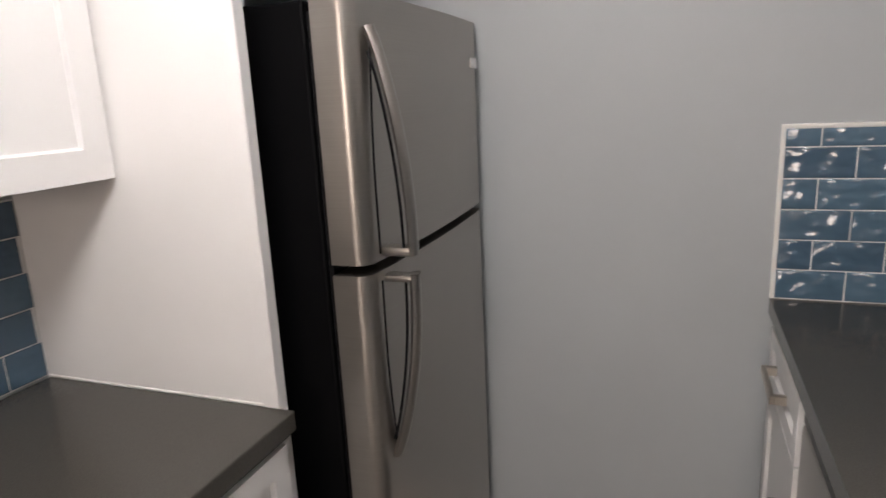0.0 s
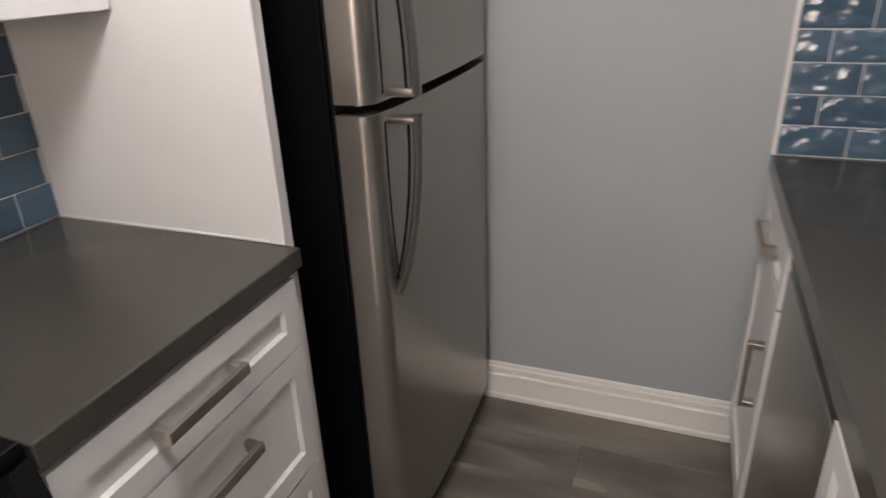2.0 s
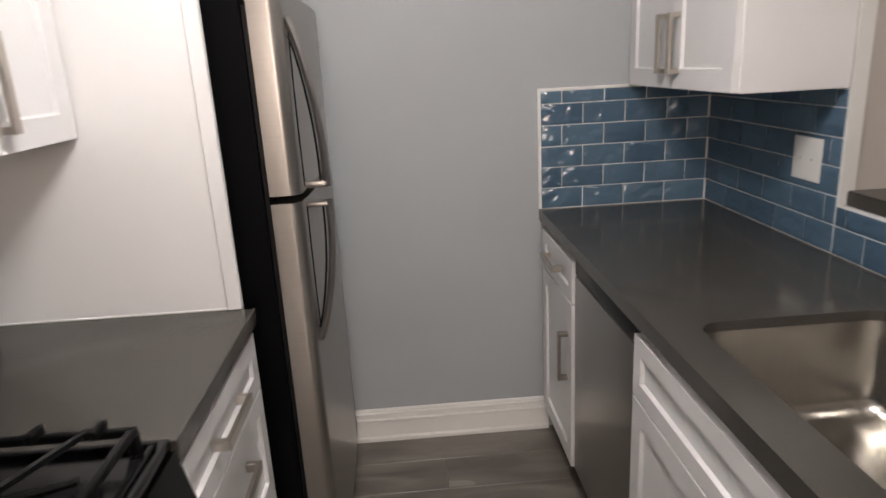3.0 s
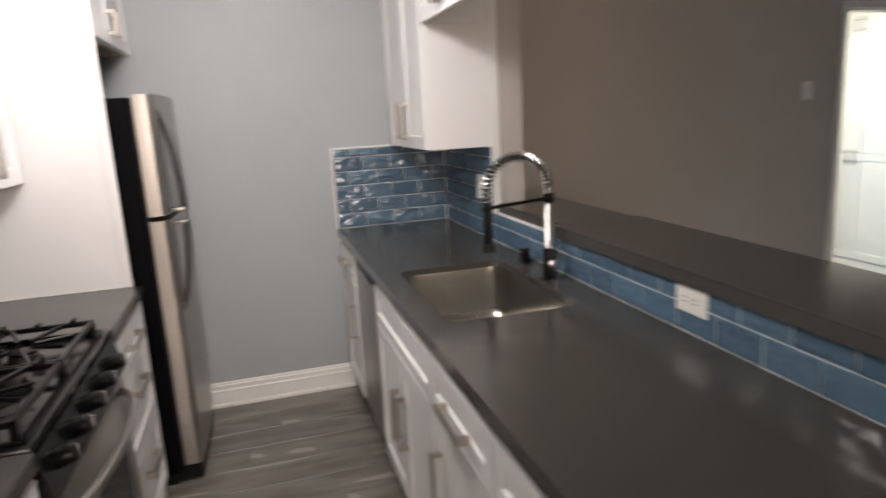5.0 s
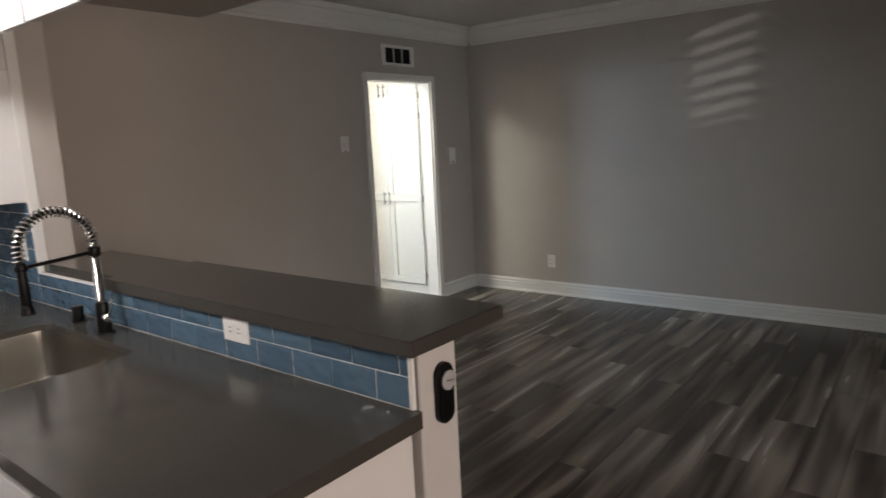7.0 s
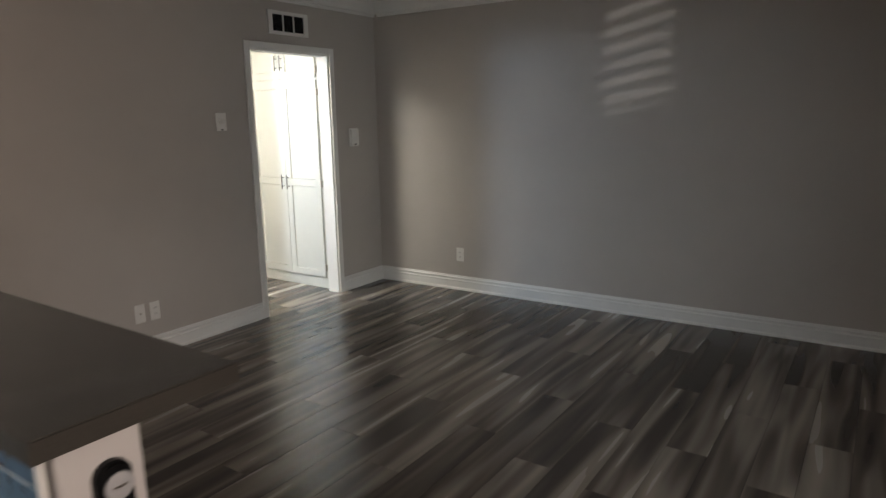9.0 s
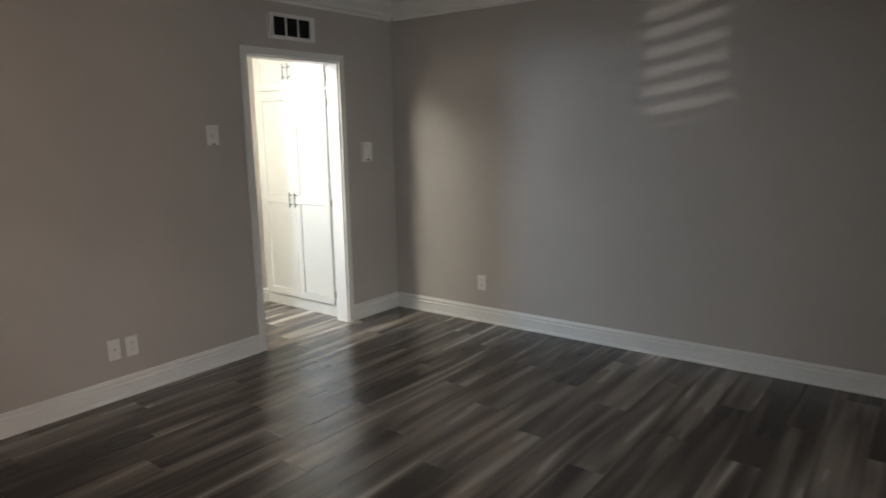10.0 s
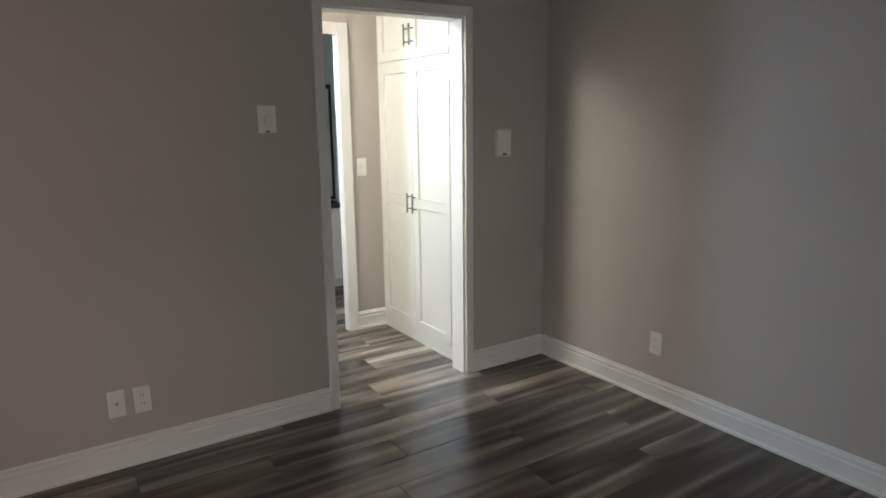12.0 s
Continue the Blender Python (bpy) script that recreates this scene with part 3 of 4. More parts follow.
# ---- range ----
RY0, RY1, RX = -0.328, 0.430, -0.518
rg = thing("gas_range", (-0.83, 0.08, 0), "black gas range with cast iron grates and steel oven door", "range")
part("body", boxed(XB + 0.01, RX - 0.02, RY0, RY1, 0.06, 0.895, 0.003), ENAMEL, rg)
part("kick_plate", boxed(XB + 0.05, RX - 0.06, RY0 + 0.01, RY1 - 0.01, 0.0, 0.06), BLACK, rg)
bm = boxed(XB + 0.06, RX, RY0, RY1, 0.895, 0.918, 0.006, 2)
part("cooktop", bm, ENAMEL, rg, "shiny black enamel cooktop", 40)
bm = boxed(XB + 0.10, RX - 0.012, RY0 + 0.02, RY0 + 0.03, 0.918, 0.926, 0.002)
add_box(bm, XB + 0.10, RX - 0.012, RY1 - 0.03, RY1 - 0.02, 0.918, 0.926, 0.002)
add_box(bm, RX - 0.022, RX - 0.012, RY0 + 0.03, RY1 - 0.03, 0.918, 0.926, 0.002)
part("cooktop_rim", bm, ENAMEL, rg)
part("control_panel", add_prism(bmesh.new(), [(RX - 0.03, 0.79), (RX + 0.026, 0.79), (RX + 0.002, 0.893), (RX - 0.03, 0.893)], "y", RY0, RY1), ENAMEL, rg)
part("oven_door", boxed(RX - 0.02, RX + 0.016, RY0 + 0.006, RY1 - 0.006, 0.22, 0.78, 0.008, 2), STEEL, rg, "stainless oven door", 40)
part("oven_window", boxed(RX + 0.016, RX + 0.019, RY0 + 0.12, RY1 - 0.12, 0.36, 0.62, 0.001), GLASSBLACK, rg)
part("oven_drawer", boxed(RX - 0.02, RX + 0.012, RY0 + 0.006, RY1 - 0.006, 0.07, 0.21, 0.006, 2), STEEL, rg)
pts = []
for i in range(21):
    u = i / 20
    pts.append((RX + 0.018 + 0.062 * math.sin(math.pi * u) ** 0.55, RY0 + 0.05 + (RY1 - RY0 - 0.10) * u, 0.735))
part("oven_handle", add_tube(bmesh.new(), pts, 0.011, 10), STEEL, rg, "bowed stainless handle", 40)
for i in range(5):
    y = RY0 + 0.10 + i * (RY1 - RY0 - 0.20) / 4
    ax = Vector((0.97, 0, 0.24)).normalized()
    p = Vector((RX + 0.014, y, 0.842))
    bm = add_cyl(bmesh.new(), p + ax * 0.016, ax, 0.024, 0.034, 24, 0.020, 0.003)
    k = part("knob", bm, BLACK, rg, smooth=40)
    part("pointer", add_box(bmesh.new(), p.x + 0.029, p.x + 0.038, y - 0.003, y + 0.003, 0.838, 0.866, 0.001), CHROME, k)
back = part("backguard", add_prism(bmesh.new(), [(XB + 0.006, 0.90), (XB + 0.075, 0.90), (XB + 0.075, 1.045), (XB + 0.03, 1.18), (XB + 0.006, 1.18)], "y", RY0, RY1), BLACK, rg, "black back panel")
part("display_panel", add_prism(bmesh.new(), [(XB + 0.0765, 1.047), (XB + 0.080, 1.050), (XB + 0.034, 1.187), (XB + 0.006, 1.187), (XB + 0.006, 1.181), (XB + 0.031, 1.181)], "y", RY0 - 0.001, RY1 + 0.001), STEEL, back, "stainless control fascia")
# burners and grates
for bx, by, r in ((-0.69, RY0 + 0.19, 0.05), (-0.69, RY1 - 0.19, 0.042), (-0.93, RY0 + 0.19, 0.038), (-0.93, RY1 - 0.19, 0.046)):
    b = part("burner", add_cyl(bmesh.new(), (bx, by, 0.926), (0, 0, 1), r, 0.016, 28, r * 0.85, 0.002), BURNER, rg, smooth=40)
    part("burner_cap", add_cyl(bmesh.new(), (bx, by, 0.938), (0, 0, 1), r * 0.82, 0.008, 28, None, 0.002), IRON, b, smooth=40)
for y0, y1 in ((RY0 + 0.035, (RY0 + RY1) / 2 - 0.002), ((RY0 + RY1) / 2 + 0.002, RY1 - 0.035)):
    x0, x1, zt = XB + 0.115, RX - 0.03, 0.962
    bm, w = bmesh.new(), 0.006
    cy = (y0 + y1) / 2
    for y in (y0 + w, y1 - w):
        add_box(bm, x0, x1, y - w, y + w, zt - 0.014, zt, 0.002)
    for x in (x0 + w, (x0 + x1) / 2, x1 - w):
        add_box(bm, x - w, x + w, y0, y1, zt - 0.014, zt, 0.002)
    for bx in (-0.69, -0.93):
        for k in range(8):
            a = k * math.pi / 4 + math.pi / 8
            d = Vector((math.cos(a), math.sin(a), 0))
            reach = min(0.115 / max(1e-6, abs(d.x)), (y1 - y0) / 2 / max(1e-6, abs(d.y)))
            b0, b1 = Vector((bx, cy, zt - 0.004)) + d * 0.035, Vector((bx, cy, zt - 0.004)) + d * reach
            add_tube(bm, [b0, b1], 0.0062, 6)
    for x in (x0 + w, x1 - w):
        for y in (y0 + w, y1 - w):
            add_box(bm, x - 0.008, x + 0.008, y - 0.008, y + 0.008, 0.918, zt - 0.01, 0.002)
    for j in range(5):
        for y, s in ((y0, -1), (y1, 1)):
            x = x0 + 0.05 + j * (x1 - x0 - 0.1) / 4
            add_box(bm, x - w, x + w, y - s * 0.03, y + s * 0.006, zt - 0.004, zt + 0.012, 0.002)
    part("grate", bm, IRON, rg, "black cast iron grate")

near = thing("base_cabinet", (-0.83, -0.64, 0), "white shaker base cabinet beyond the range", "cabinet")
part("body", boxed(XB, LF, -0.940, -0.334, 0.10, 0.868), WHITE, near)
part("toe_kick", boxed(XB, LF - 0.06, -0.940, -0.334, 0.0, 0.10), WHITE, near)
front(near, "drawer", LF, 1, -0.938, -0.336, 0.715, 0.858, (-0.637, 0.79, 0.185, False), 0.045)
front(near, "door", LF, 1, -0.938, -0.336, 0.115, 0.712, (-0.40, 0.58, 0.175, True))
solid("countertop", boxed(WX + 0.014, -0.511, -0.945, -0.3305, 0.87, CT, 0.003, 2), QUARTZ, "dark grey quartz countertop beyond the range", "countertop")

# ---- microwave ----
MY0, MY1, MX, MZ0, MZ1 = -0.330, 0.430, -0.790, 1.455, 1.90
mw = thing("microwave", (-0.96, 0.0, MZ0), "stainless over-the-range microwave with dark glass door", "microwave")
part("body", boxed(XB, MX - 0.012, MY0, MY1, MZ0, MZ1, 0.003), BLACK, mw)
part("face_bottom", boxed(MX - 0.012, MX + 0.008, MY0, MY1, MZ0 + 0.004, MZ0 + 0.085, 0.004, 2), DARKSTEEL, mw, "stainless lower fascia", 40)
part("face_top", boxed(MX - 0.012, MX + 0.008, MY0, MY1, MZ1 - 0.05, MZ1, 0.004, 2), DARKSTEEL, mw, "stainless upper fascia", 40)
dr = part("door", boxed(MX - 0.012, MX + 0.006, MY0, MY1 - 0.10, MZ0 + 0.087, MZ1 - 0.052, 0.003), DARKSTEEL, mw)
part("glass", boxed(MX + 0.006, MX + 0.009, MY0 + 0.05, MY1 - 0.115, MZ0 + 0.095, MZ1 - 0.06, 0.001), GLASSBLACK, dr)
cp = part("control_strip", boxed(MX - 0.012, MX + 0.006, MY1 - 0.098, MY1, MZ0 + 0.087, MZ1 - 0.052, 0.003), GLASSBLACK, mw, "black glass control strip")
pts = []
for i in range(17):
    u = i / 16
    pts.append((MX + 0.008 + 0.045 * math.sin(math.pi * u) ** 0.6, MY1 - 0.115 + 0.03 * math.sin(math.pi * u), MZ0 + 0.065 + 0.31 * u))
part("handle", add_tube(bmesh.new(), pts, 0.010, 10, 0.012), CHROME, dr, "bowed polished handle", 40)
part("button", boxed(MX + 0.008, MX + 0.013, 0.20, 0.245, MZ0 + 0.035, MZ0 + 0.068, 0.003, 2), NICKEL, mw)
cabm = thing("wall_cabinet", (-1.0, 0.0, 1.905), "white shaker wall cabinet above the microwave", "cabinet")
part("body", boxed(XB, -0.864, MY0, 0.432, 1.905, LOW - 0.003), WHITE, cabm)
front(cabm, "door", -0.864, 1, MY0 + 0.002, 0.049, 1.907, LOW - 0.06)
front(cabm, "door", -0.864, 1, 0.051, 0.430, 1.907, LOW - 0.06)

# ---- kitchen, sink side ----
RF = 0.380
RB = STUB0 - 0.004


def base_right(y0, y1, label):
    c = thing("base_cabinet", ((RF + RB) / 2, (y0 + y1) / 2, 0), label, "cabinet")
    part("body", boxed(RF, RB, y0, y1, 0.10, 0.66), WHITE, c)
    bm = boxed(RF, RF + 0.018, y0, y1, 0.6605, 0.868)
    add_box(bm, RF + 0.018, RB, y0, y0 + 0.018, 0.6605, 0.868)
    add_box(bm, RF + 0.018, RB, y1 - 0.018, y1, 0.6605, 0.868)
    part("top_frame", bm, WHITE, c)
    part("toe_kick", boxed(RF + 0.06, RB, y0, y1, 0.0, 0.10), WHITE, c)
    return c


c = base_right(1.398, 1.835, "white shaker base cabinet with drawer beside the dishwasher")
front(c, "drawer", RF, -1, 1.40, 1.833, 0.70, 0.842, (1.62, 0.775, 0.17, False), 0.042)
front(c, "door", RF, -1, 1.40, 1.833, 0.112, 0.697, (1.455, 0.50, 0.17, True))
c = base_right(0.012, 0.852, "white shaker sink cabinet with two doors")
front(c, "false_front", RF, -1, 0.014, 0.850, 0.69, 0.842, None, 0.042)
front(c, "door", RF, -1, 0.014, 0.431, 0.112, 0.687, (0.393, 0.45, 0.19, True))
front(c, "door", RF, -1, 0.433, 0.850, 0.112, 0.687, (0.475, 0.45, 0.19, True))
c = base_right(-0.478, 0.010, "white shaker base cabinet with a drawer")
front(c, "drawer", RF, -1, -0.476, 0.008, 0.70, 0.842, (-0.235, 0.755, 0.20, False), 0.042)
front(c, "door", RF, -1, -0.476, 0.008, 0.112, 0.697, (-0.06, 0.50, 0.17, True))
c = base_right(-0.954, -0.480, "white shaker base cabinet at the peninsula end")
front(c, "drawer", RF, -1, -0.952, -0.482, 0.70, 0.842, (-0.725, 0.755, 0.20, False), 0.042)
front(c, "door", RF, -1, -0.952, -0.482, 0.112, 0.697, (-0.55, 0.50, 0.17, True))
structure("end_panel", boxed(RF - 0.015, 0.945, -0.972, -0.956, 0, 0.868, 0.002), WHITE, "white end panel of the peninsula", "panel")

dw = thing("dishwasher", (0.68, 1.125, 0), "stainless steel dishwasher under the counter", "dishwasher")
part("tub", boxed(RF + 0.02, RB, 0.858, 1.393, 0.10, 0.862), BLACK, dw)
part("door", boxed(RF - 0.012, RF + 0.02, 0.858, 1.393, 0.115, 0.800, 0.006, 2), STEEL, dw, "brushed stainless door", 40)
part("control_strip", boxed(RF - 0.010, RF + 0.02, 0.858, 1.393, 0.803, 0.862, 0.004, 2), BLACK, dw, "black control strip", 40)
part("kick_plate", boxed(RF + 0.06, RB, 0.858, 1.393, 0.0, 0.10), BLACK, dw)

# countertop with a rounded sink cut-out
SX0, SX1, S0, S1, SR = 0.440, 0.858, 0.050, 0.724, 0.05
CX0, CX1 = 0.353, STUB0 - 0.0005


def loop(x0, x1, y0, y1, r, angles):
    cx, cy, hx, hy = (x0 + x1) / 2, (y0 + y1) / 2, (x1 - x0) / 2, (y1 - y0) / 2
    out = []
    for a in angles:
        d = Vector((math.cos(a), math.sin(a)))
        lo, hi = 0.0, 2.0
        for _ in range(40):
            m = (lo + hi) / 2
            qx, qy = abs(d.x * m) - (hx - r), abs(d.y * m) - (hy - r)
            sd = math.hypot(max(qx, 0), max(qy, 0)) + min(max(qx, qy), 0) - r
            lo, hi = (m, hi) if sd < 0 else (lo, m)
        out.append((cx + d.x * lo, cy + d.y * lo))
    return out


R0, R1 = -0.01, 0.812
scx, scy = (SX0 + SX1) / 2, (S0 + S1) / 2
corner = [math.atan2(y - scy, x - scx) for x in (CX0, CX1) for y in (R0, R1)]
# the cut-out is centred a little off the slab, so both loops are cast from its centre
angs = sorted([2 * math.pi * k / 96 - math.pi for k in range(96)] + corner)


def rect_from(cx, cy, x0, x1, y0, y1, a):
    dx, dy = math.cos(a), math.sin(a)
    tx = (x1 - cx) / dx if dx > 1e-9 else (x0 - cx) / dx if dx < -1e-9 else 9
    ty = (y1 - cy) / dy if dy > 1e-9 else (y0 - cy) / dy if dy < -1e-9 else 9
    t = min(tx, ty)
    return cx + dx * t, cy + dy * t


inner = loop(SX0, SX1, S0, S1, SR, angs)
outer = [rect_from(scx, scy, CX0, CX1, R0, R1, a) for a in angs]
bm = boxed(CX0, CX1, -0.986, R0, 0.87, CT, 0)
add_box(bm, CX0, CX1, R1, KN - 0.001, 0.87, CT, 0)
rings = [[bm.verts.new((x, y, z)) for x, y in pts] for pts, z in ((outer, 0.87), (outer, CT), (inner, CT), (inner, 0.87))]
n = len(angs)
for a, b in zip(rings, rings[1:] + rings[:1]):
    for k in range(n):
        bm.faces.new((a[k], a[(k + 1) % n], b[(k + 1) % n], b[k]))
solid("countertop", bm, QUARTZ, "long dark grey quartz countertop with an undermount sink", "countertop")

sk = thing("sink", (scx, scy, 0.67), "undermount stainless steel single-bowl kitchen sink", "sink")
bm = bmesh.new()
levels = ((0.012, 0.8690), (-0.0015, 0.8690), (-0.0015, 0.888), (-0.004, 0.85), (-0.006, 0.72), (-0.014, 0.695), (-0.035, 0.680), (-0.10, 0.676))
rings = []
for inset, z in levels:
    e = -inset
    pts = loop(SX0 + e, SX1 - e, S0 + e, S1 - e, max(0.02, SR - e * 0.5), angs)
    rings.append([bm.verts.new((x, y, z)) for x, y in pts])
for a, b in zip(rings, rings[1:]):
    for k in range(n):
        bm.faces.new((a[k], a[(k + 1) % n], b[(k + 1) % n], b[k]))
bm.faces.new(rings[-1])
part("bowl", bm, SINKSTEEL, sk, smooth=60)
d = part("drain", add_cyl(bmesh.new(), (scx + 0.03, scy, 0.679), (0, 0, 1), 0.045, 0.008, 32, None, 0.002), CHROME, sk, smooth=40)
part("strainer", add_cyl(bmesh.new(), (scx + 0.03, scy, 0.6845), (0, 0, 1), 0.026, 0.004, 24, None, 0.001), BLACK, d, smooth=40)

# ---- faucet ----
FX, FY = 0.905, 0.372
fc = thing("faucet", (FX, FY, CT), "black and chrome spring-neck kitchen faucet beside the sink", "faucet")
part("base", add_cyl(bmesh.new(), (FX, FY, CT + 0.055), (0, 0, 1), 0.024, 0.11, 24, 0.021, 0.002), BLACK, fc, smooth=40)
part("base_plate", add_cyl(bmesh.new(), (FX, FY, CT + 0.003), (0, 0, 1), 0.031, 0.006, 28, None, 0.001), BLACK, fc, smooth=40)
lv = part("lever", add_cyl(bmesh.new(), (FX, FY - 0.032, CT + 0.06), (0, -1, 0), 0.017, 0.025, 20, None, 0.002), CHROME, fc, smooth=40)
part("lever_arm", add_tube(bmesh.new(), [(FX, FY - 0.04, CT + 0.06), (FX + 0.01, FY - 0.05, CT + 0.10), (FX + 0.015, FY - 0.055, CT + 0.13)], 0.005, 8), CHROME, lv, smooth=40)
AR, AZ = 0.112, 1.232
path = [(FX, FY, CT + 0.11 + k * (AZ - CT - 0.11) / 10) for k in range(11)]
path += [(FX - AR + AR * math.cos(math.pi * k / 24), FY, AZ + AR * math.sin(math.pi * k / 24)) for k in range(1, 25)]
path += [(FX - 2 * AR, FY, AZ - 0.012 * k) for k in range(1, 4)]
part("hose", add_tube(bmesh.new(), path, 0.0085, 10), BLACK, fc, "black inner hose", 60)


def along(points, u):
    P = [Vector(p) for p in points]
    L = [0]
    for a, b in zip(P, P[1:]):
        L.append(L[-1] + (b - a).length)
    s = u * L[-1]
    for i in range(len(P) - 1):
        if s <= L[i + 1] or i == len(P) - 2:
            k = (s - L[i]) / (L[i + 1] - L[i])
            return P[i].lerp(P[i + 1], k), (P[i + 1] - P[i]).normalized()


def coil(points, r, wire, turns, per=10):
    out, m = [], turns * per
    for i in range(m + 1):
        p, d = along(points, i / m)
        side = Vector((0, 1, 0))
        up = d.cross(side)
        a = 2 * math.pi * i / per
        out.append(p + side * math.cos(a) * r + up * math.sin(a) * r)
    return add_tube(bmesh.new(), out, wire, 5)


part("lower_spring", coil(path[:11], 0.0135, 0.0026, 34), CHROME, fc, "tight chrome spring", 60)
part("upper_spring", coil(path[10:], 0.0165, 0.0034, 26), CHROME, fc, "open chrome spring", 60)
hx = FX - 2 * AR
bm = add_cyl(bmesh.new(), (hx, FY, 1.125), (0, 0, 1), 0.017, 0.14, 24, 0.014, 0.002)
add_cyl(bm, (hx, FY, 1.045), (0, 0, 1), 0.024, 0.03, 24, 0.018, 0.002)
part("spray_head", bm, BLACK, fc, smooth=40)
bm = add_tube(bmesh.new(), [(FX, FY, 1.195), (hx, FY, 1.178)], 0.006, 10)
add_cyl(bm, (FX, FY, 1.197), (0, 0, 1), 0.020, 0.03, 20, None, 0.002)
add_cyl(bm, (hx, FY, 1.178), (0, 0, 1), 0.020, 0.018, 20, None, 0.002)
part("holder_arm", bm, BLACK, fc, smooth=40)
bm = add_cyl(bmesh.new(), (0.925, 0.625, CT + 0.03), (0, 0, 1), 0.020, 0.06, 24, None, 0.003)
add_cyl(bm, (0.925, 0.625, CT + 0.003), (0, 0, 1), 0.026, 0.006, 24, None, 0.001)
solid("air_gap_cap", bm, BLACK, "black cylindrical air gap cap beside the faucet", "air gap", smooth=40)

# ---- bar top and half wall ----
bar = thing("bar_top", (1.15, 0.05, 1.0415), "dark grey quartz raised bar top on the half wall", "countertop")
bm = bmesh.new()
plan = [(0.962, -0.985), (1.328, -0.985), (1.328, 0.472), (1.305, 0.474), (1.305, 1.145), (STUB1 + 0.001, 1.145), (STUB1 + 0.001, 1.099), (1.000, 1.099), (1.000, 0.474), (0.962, 0.472)]
slab = bm.faces.new([bm.verts.new((x, y, 1.0415)) for x, y in plan])
up = bmesh.ops.extrude_face_region(bm, geom=[slab])
bmesh.ops.translate(bm, vec=(0, 0, 0.0385), verts=[v for v in up["geom"] if isinstance(v, bmesh.types.BMVert)])
bmesh.ops.recalc_face_normals(bm, faces=bm.faces)
bmesh.ops.bevel(bm, geom=[e for e in bm.edges if all(v.co.z > 1.07 for v in e.verts)], offset=0.003, segments=2, affect="EDGES")
part("slab", bm, QUARTZ, bar)

dev = thing("wall_holder", (1.07, -0.972, 0.85), "black oval holder with a pale grey disc on the half wall", "holder")
bm = bmesh.new()
prof = []
for k in range(32):
    a = 2 * math.pi * k / 32
    prof.append((1.076 + 0.031 * math.cos(a), 0.923 + 0.044 * (1 if math.sin(a) > 0 else -1) + 0.031 * math.sin(a)))
add_prism(bm, prof, "y", -0.990, -0.9725)
bmesh.ops.bevel(bm, geom=[e for e in bm.edges if abs(e.verts[0].co.y - e.verts[1].co.y) < 1e-6 and e.verts[0].co.y < -0.98], offset=0.006, segments=3, affect="EDGES")
part("shell", bm, BLACK, dev, smooth=40)
disc = part("disc", add_cyl(bmesh.new(), (1.080, -0.9915, 0.955), (0, -1, 0), 0.0245, 0.004, 28, 0.0235, 0.001), SATIN, dev, "pale grey disc", 40)
part("disc_mark", boxed(1.070, 1.090, -0.9942, -0.9936, 0.953, 0.957, 0), NICKEL, disc)

# ---- upper cabinets, sink side ----
UF = 0.699
up = thing("wall_cabinet", (0.85, 1.48, 1.338), "white shaker wall cabinet with nickel pulls in the kitchen corner", "cabinet")
part("body", boxed(UF, RB, 1.106, KN - 0.003, 1.338, 1.866), WHITE, up)
part("upper_body", boxed(UF, RB, 1.111, KN - 0.003, 1.867, LOW - 0.003), WHITE, up)
front(up, "door", UF, -1, 1.108, 1.476, 1.340, LOW - 0.06, (1.435, 1.47, 0.17, True))
front(up, "door", UF, -1, 1.478, KN - 0.006, 1.340, LOW - 0.06, (1.52, 1.47, 0.17, True))
structure("filler_strip", boxed(RB - 0.004, 1.02, 1.095, 1.0995, 1.0405, LOW, 0.001), TRIM, "white filler strip beside the wall cabinet", "trim")
for y0, y1 in ((0.062, 1.100), (-0.72, 0.058)):
    up = thing("wall_cabinet", (0.85, (y0 + y1) / 2, 1.867), "white shaker wall cabinet hung high above the sink counter", "cabinet")
    part("body", boxed(UF, RB, y0, y1, 2.09, LOW - 0.003), WHITE, up)
    front(up, "door", UF, -1, y0 + 0.002, y1 - 0.002, 1.867, LOW - 0.06, (y1 - 0.32 if y1 > 1 else y0 + 0.3, 1.915, 0.10, False))


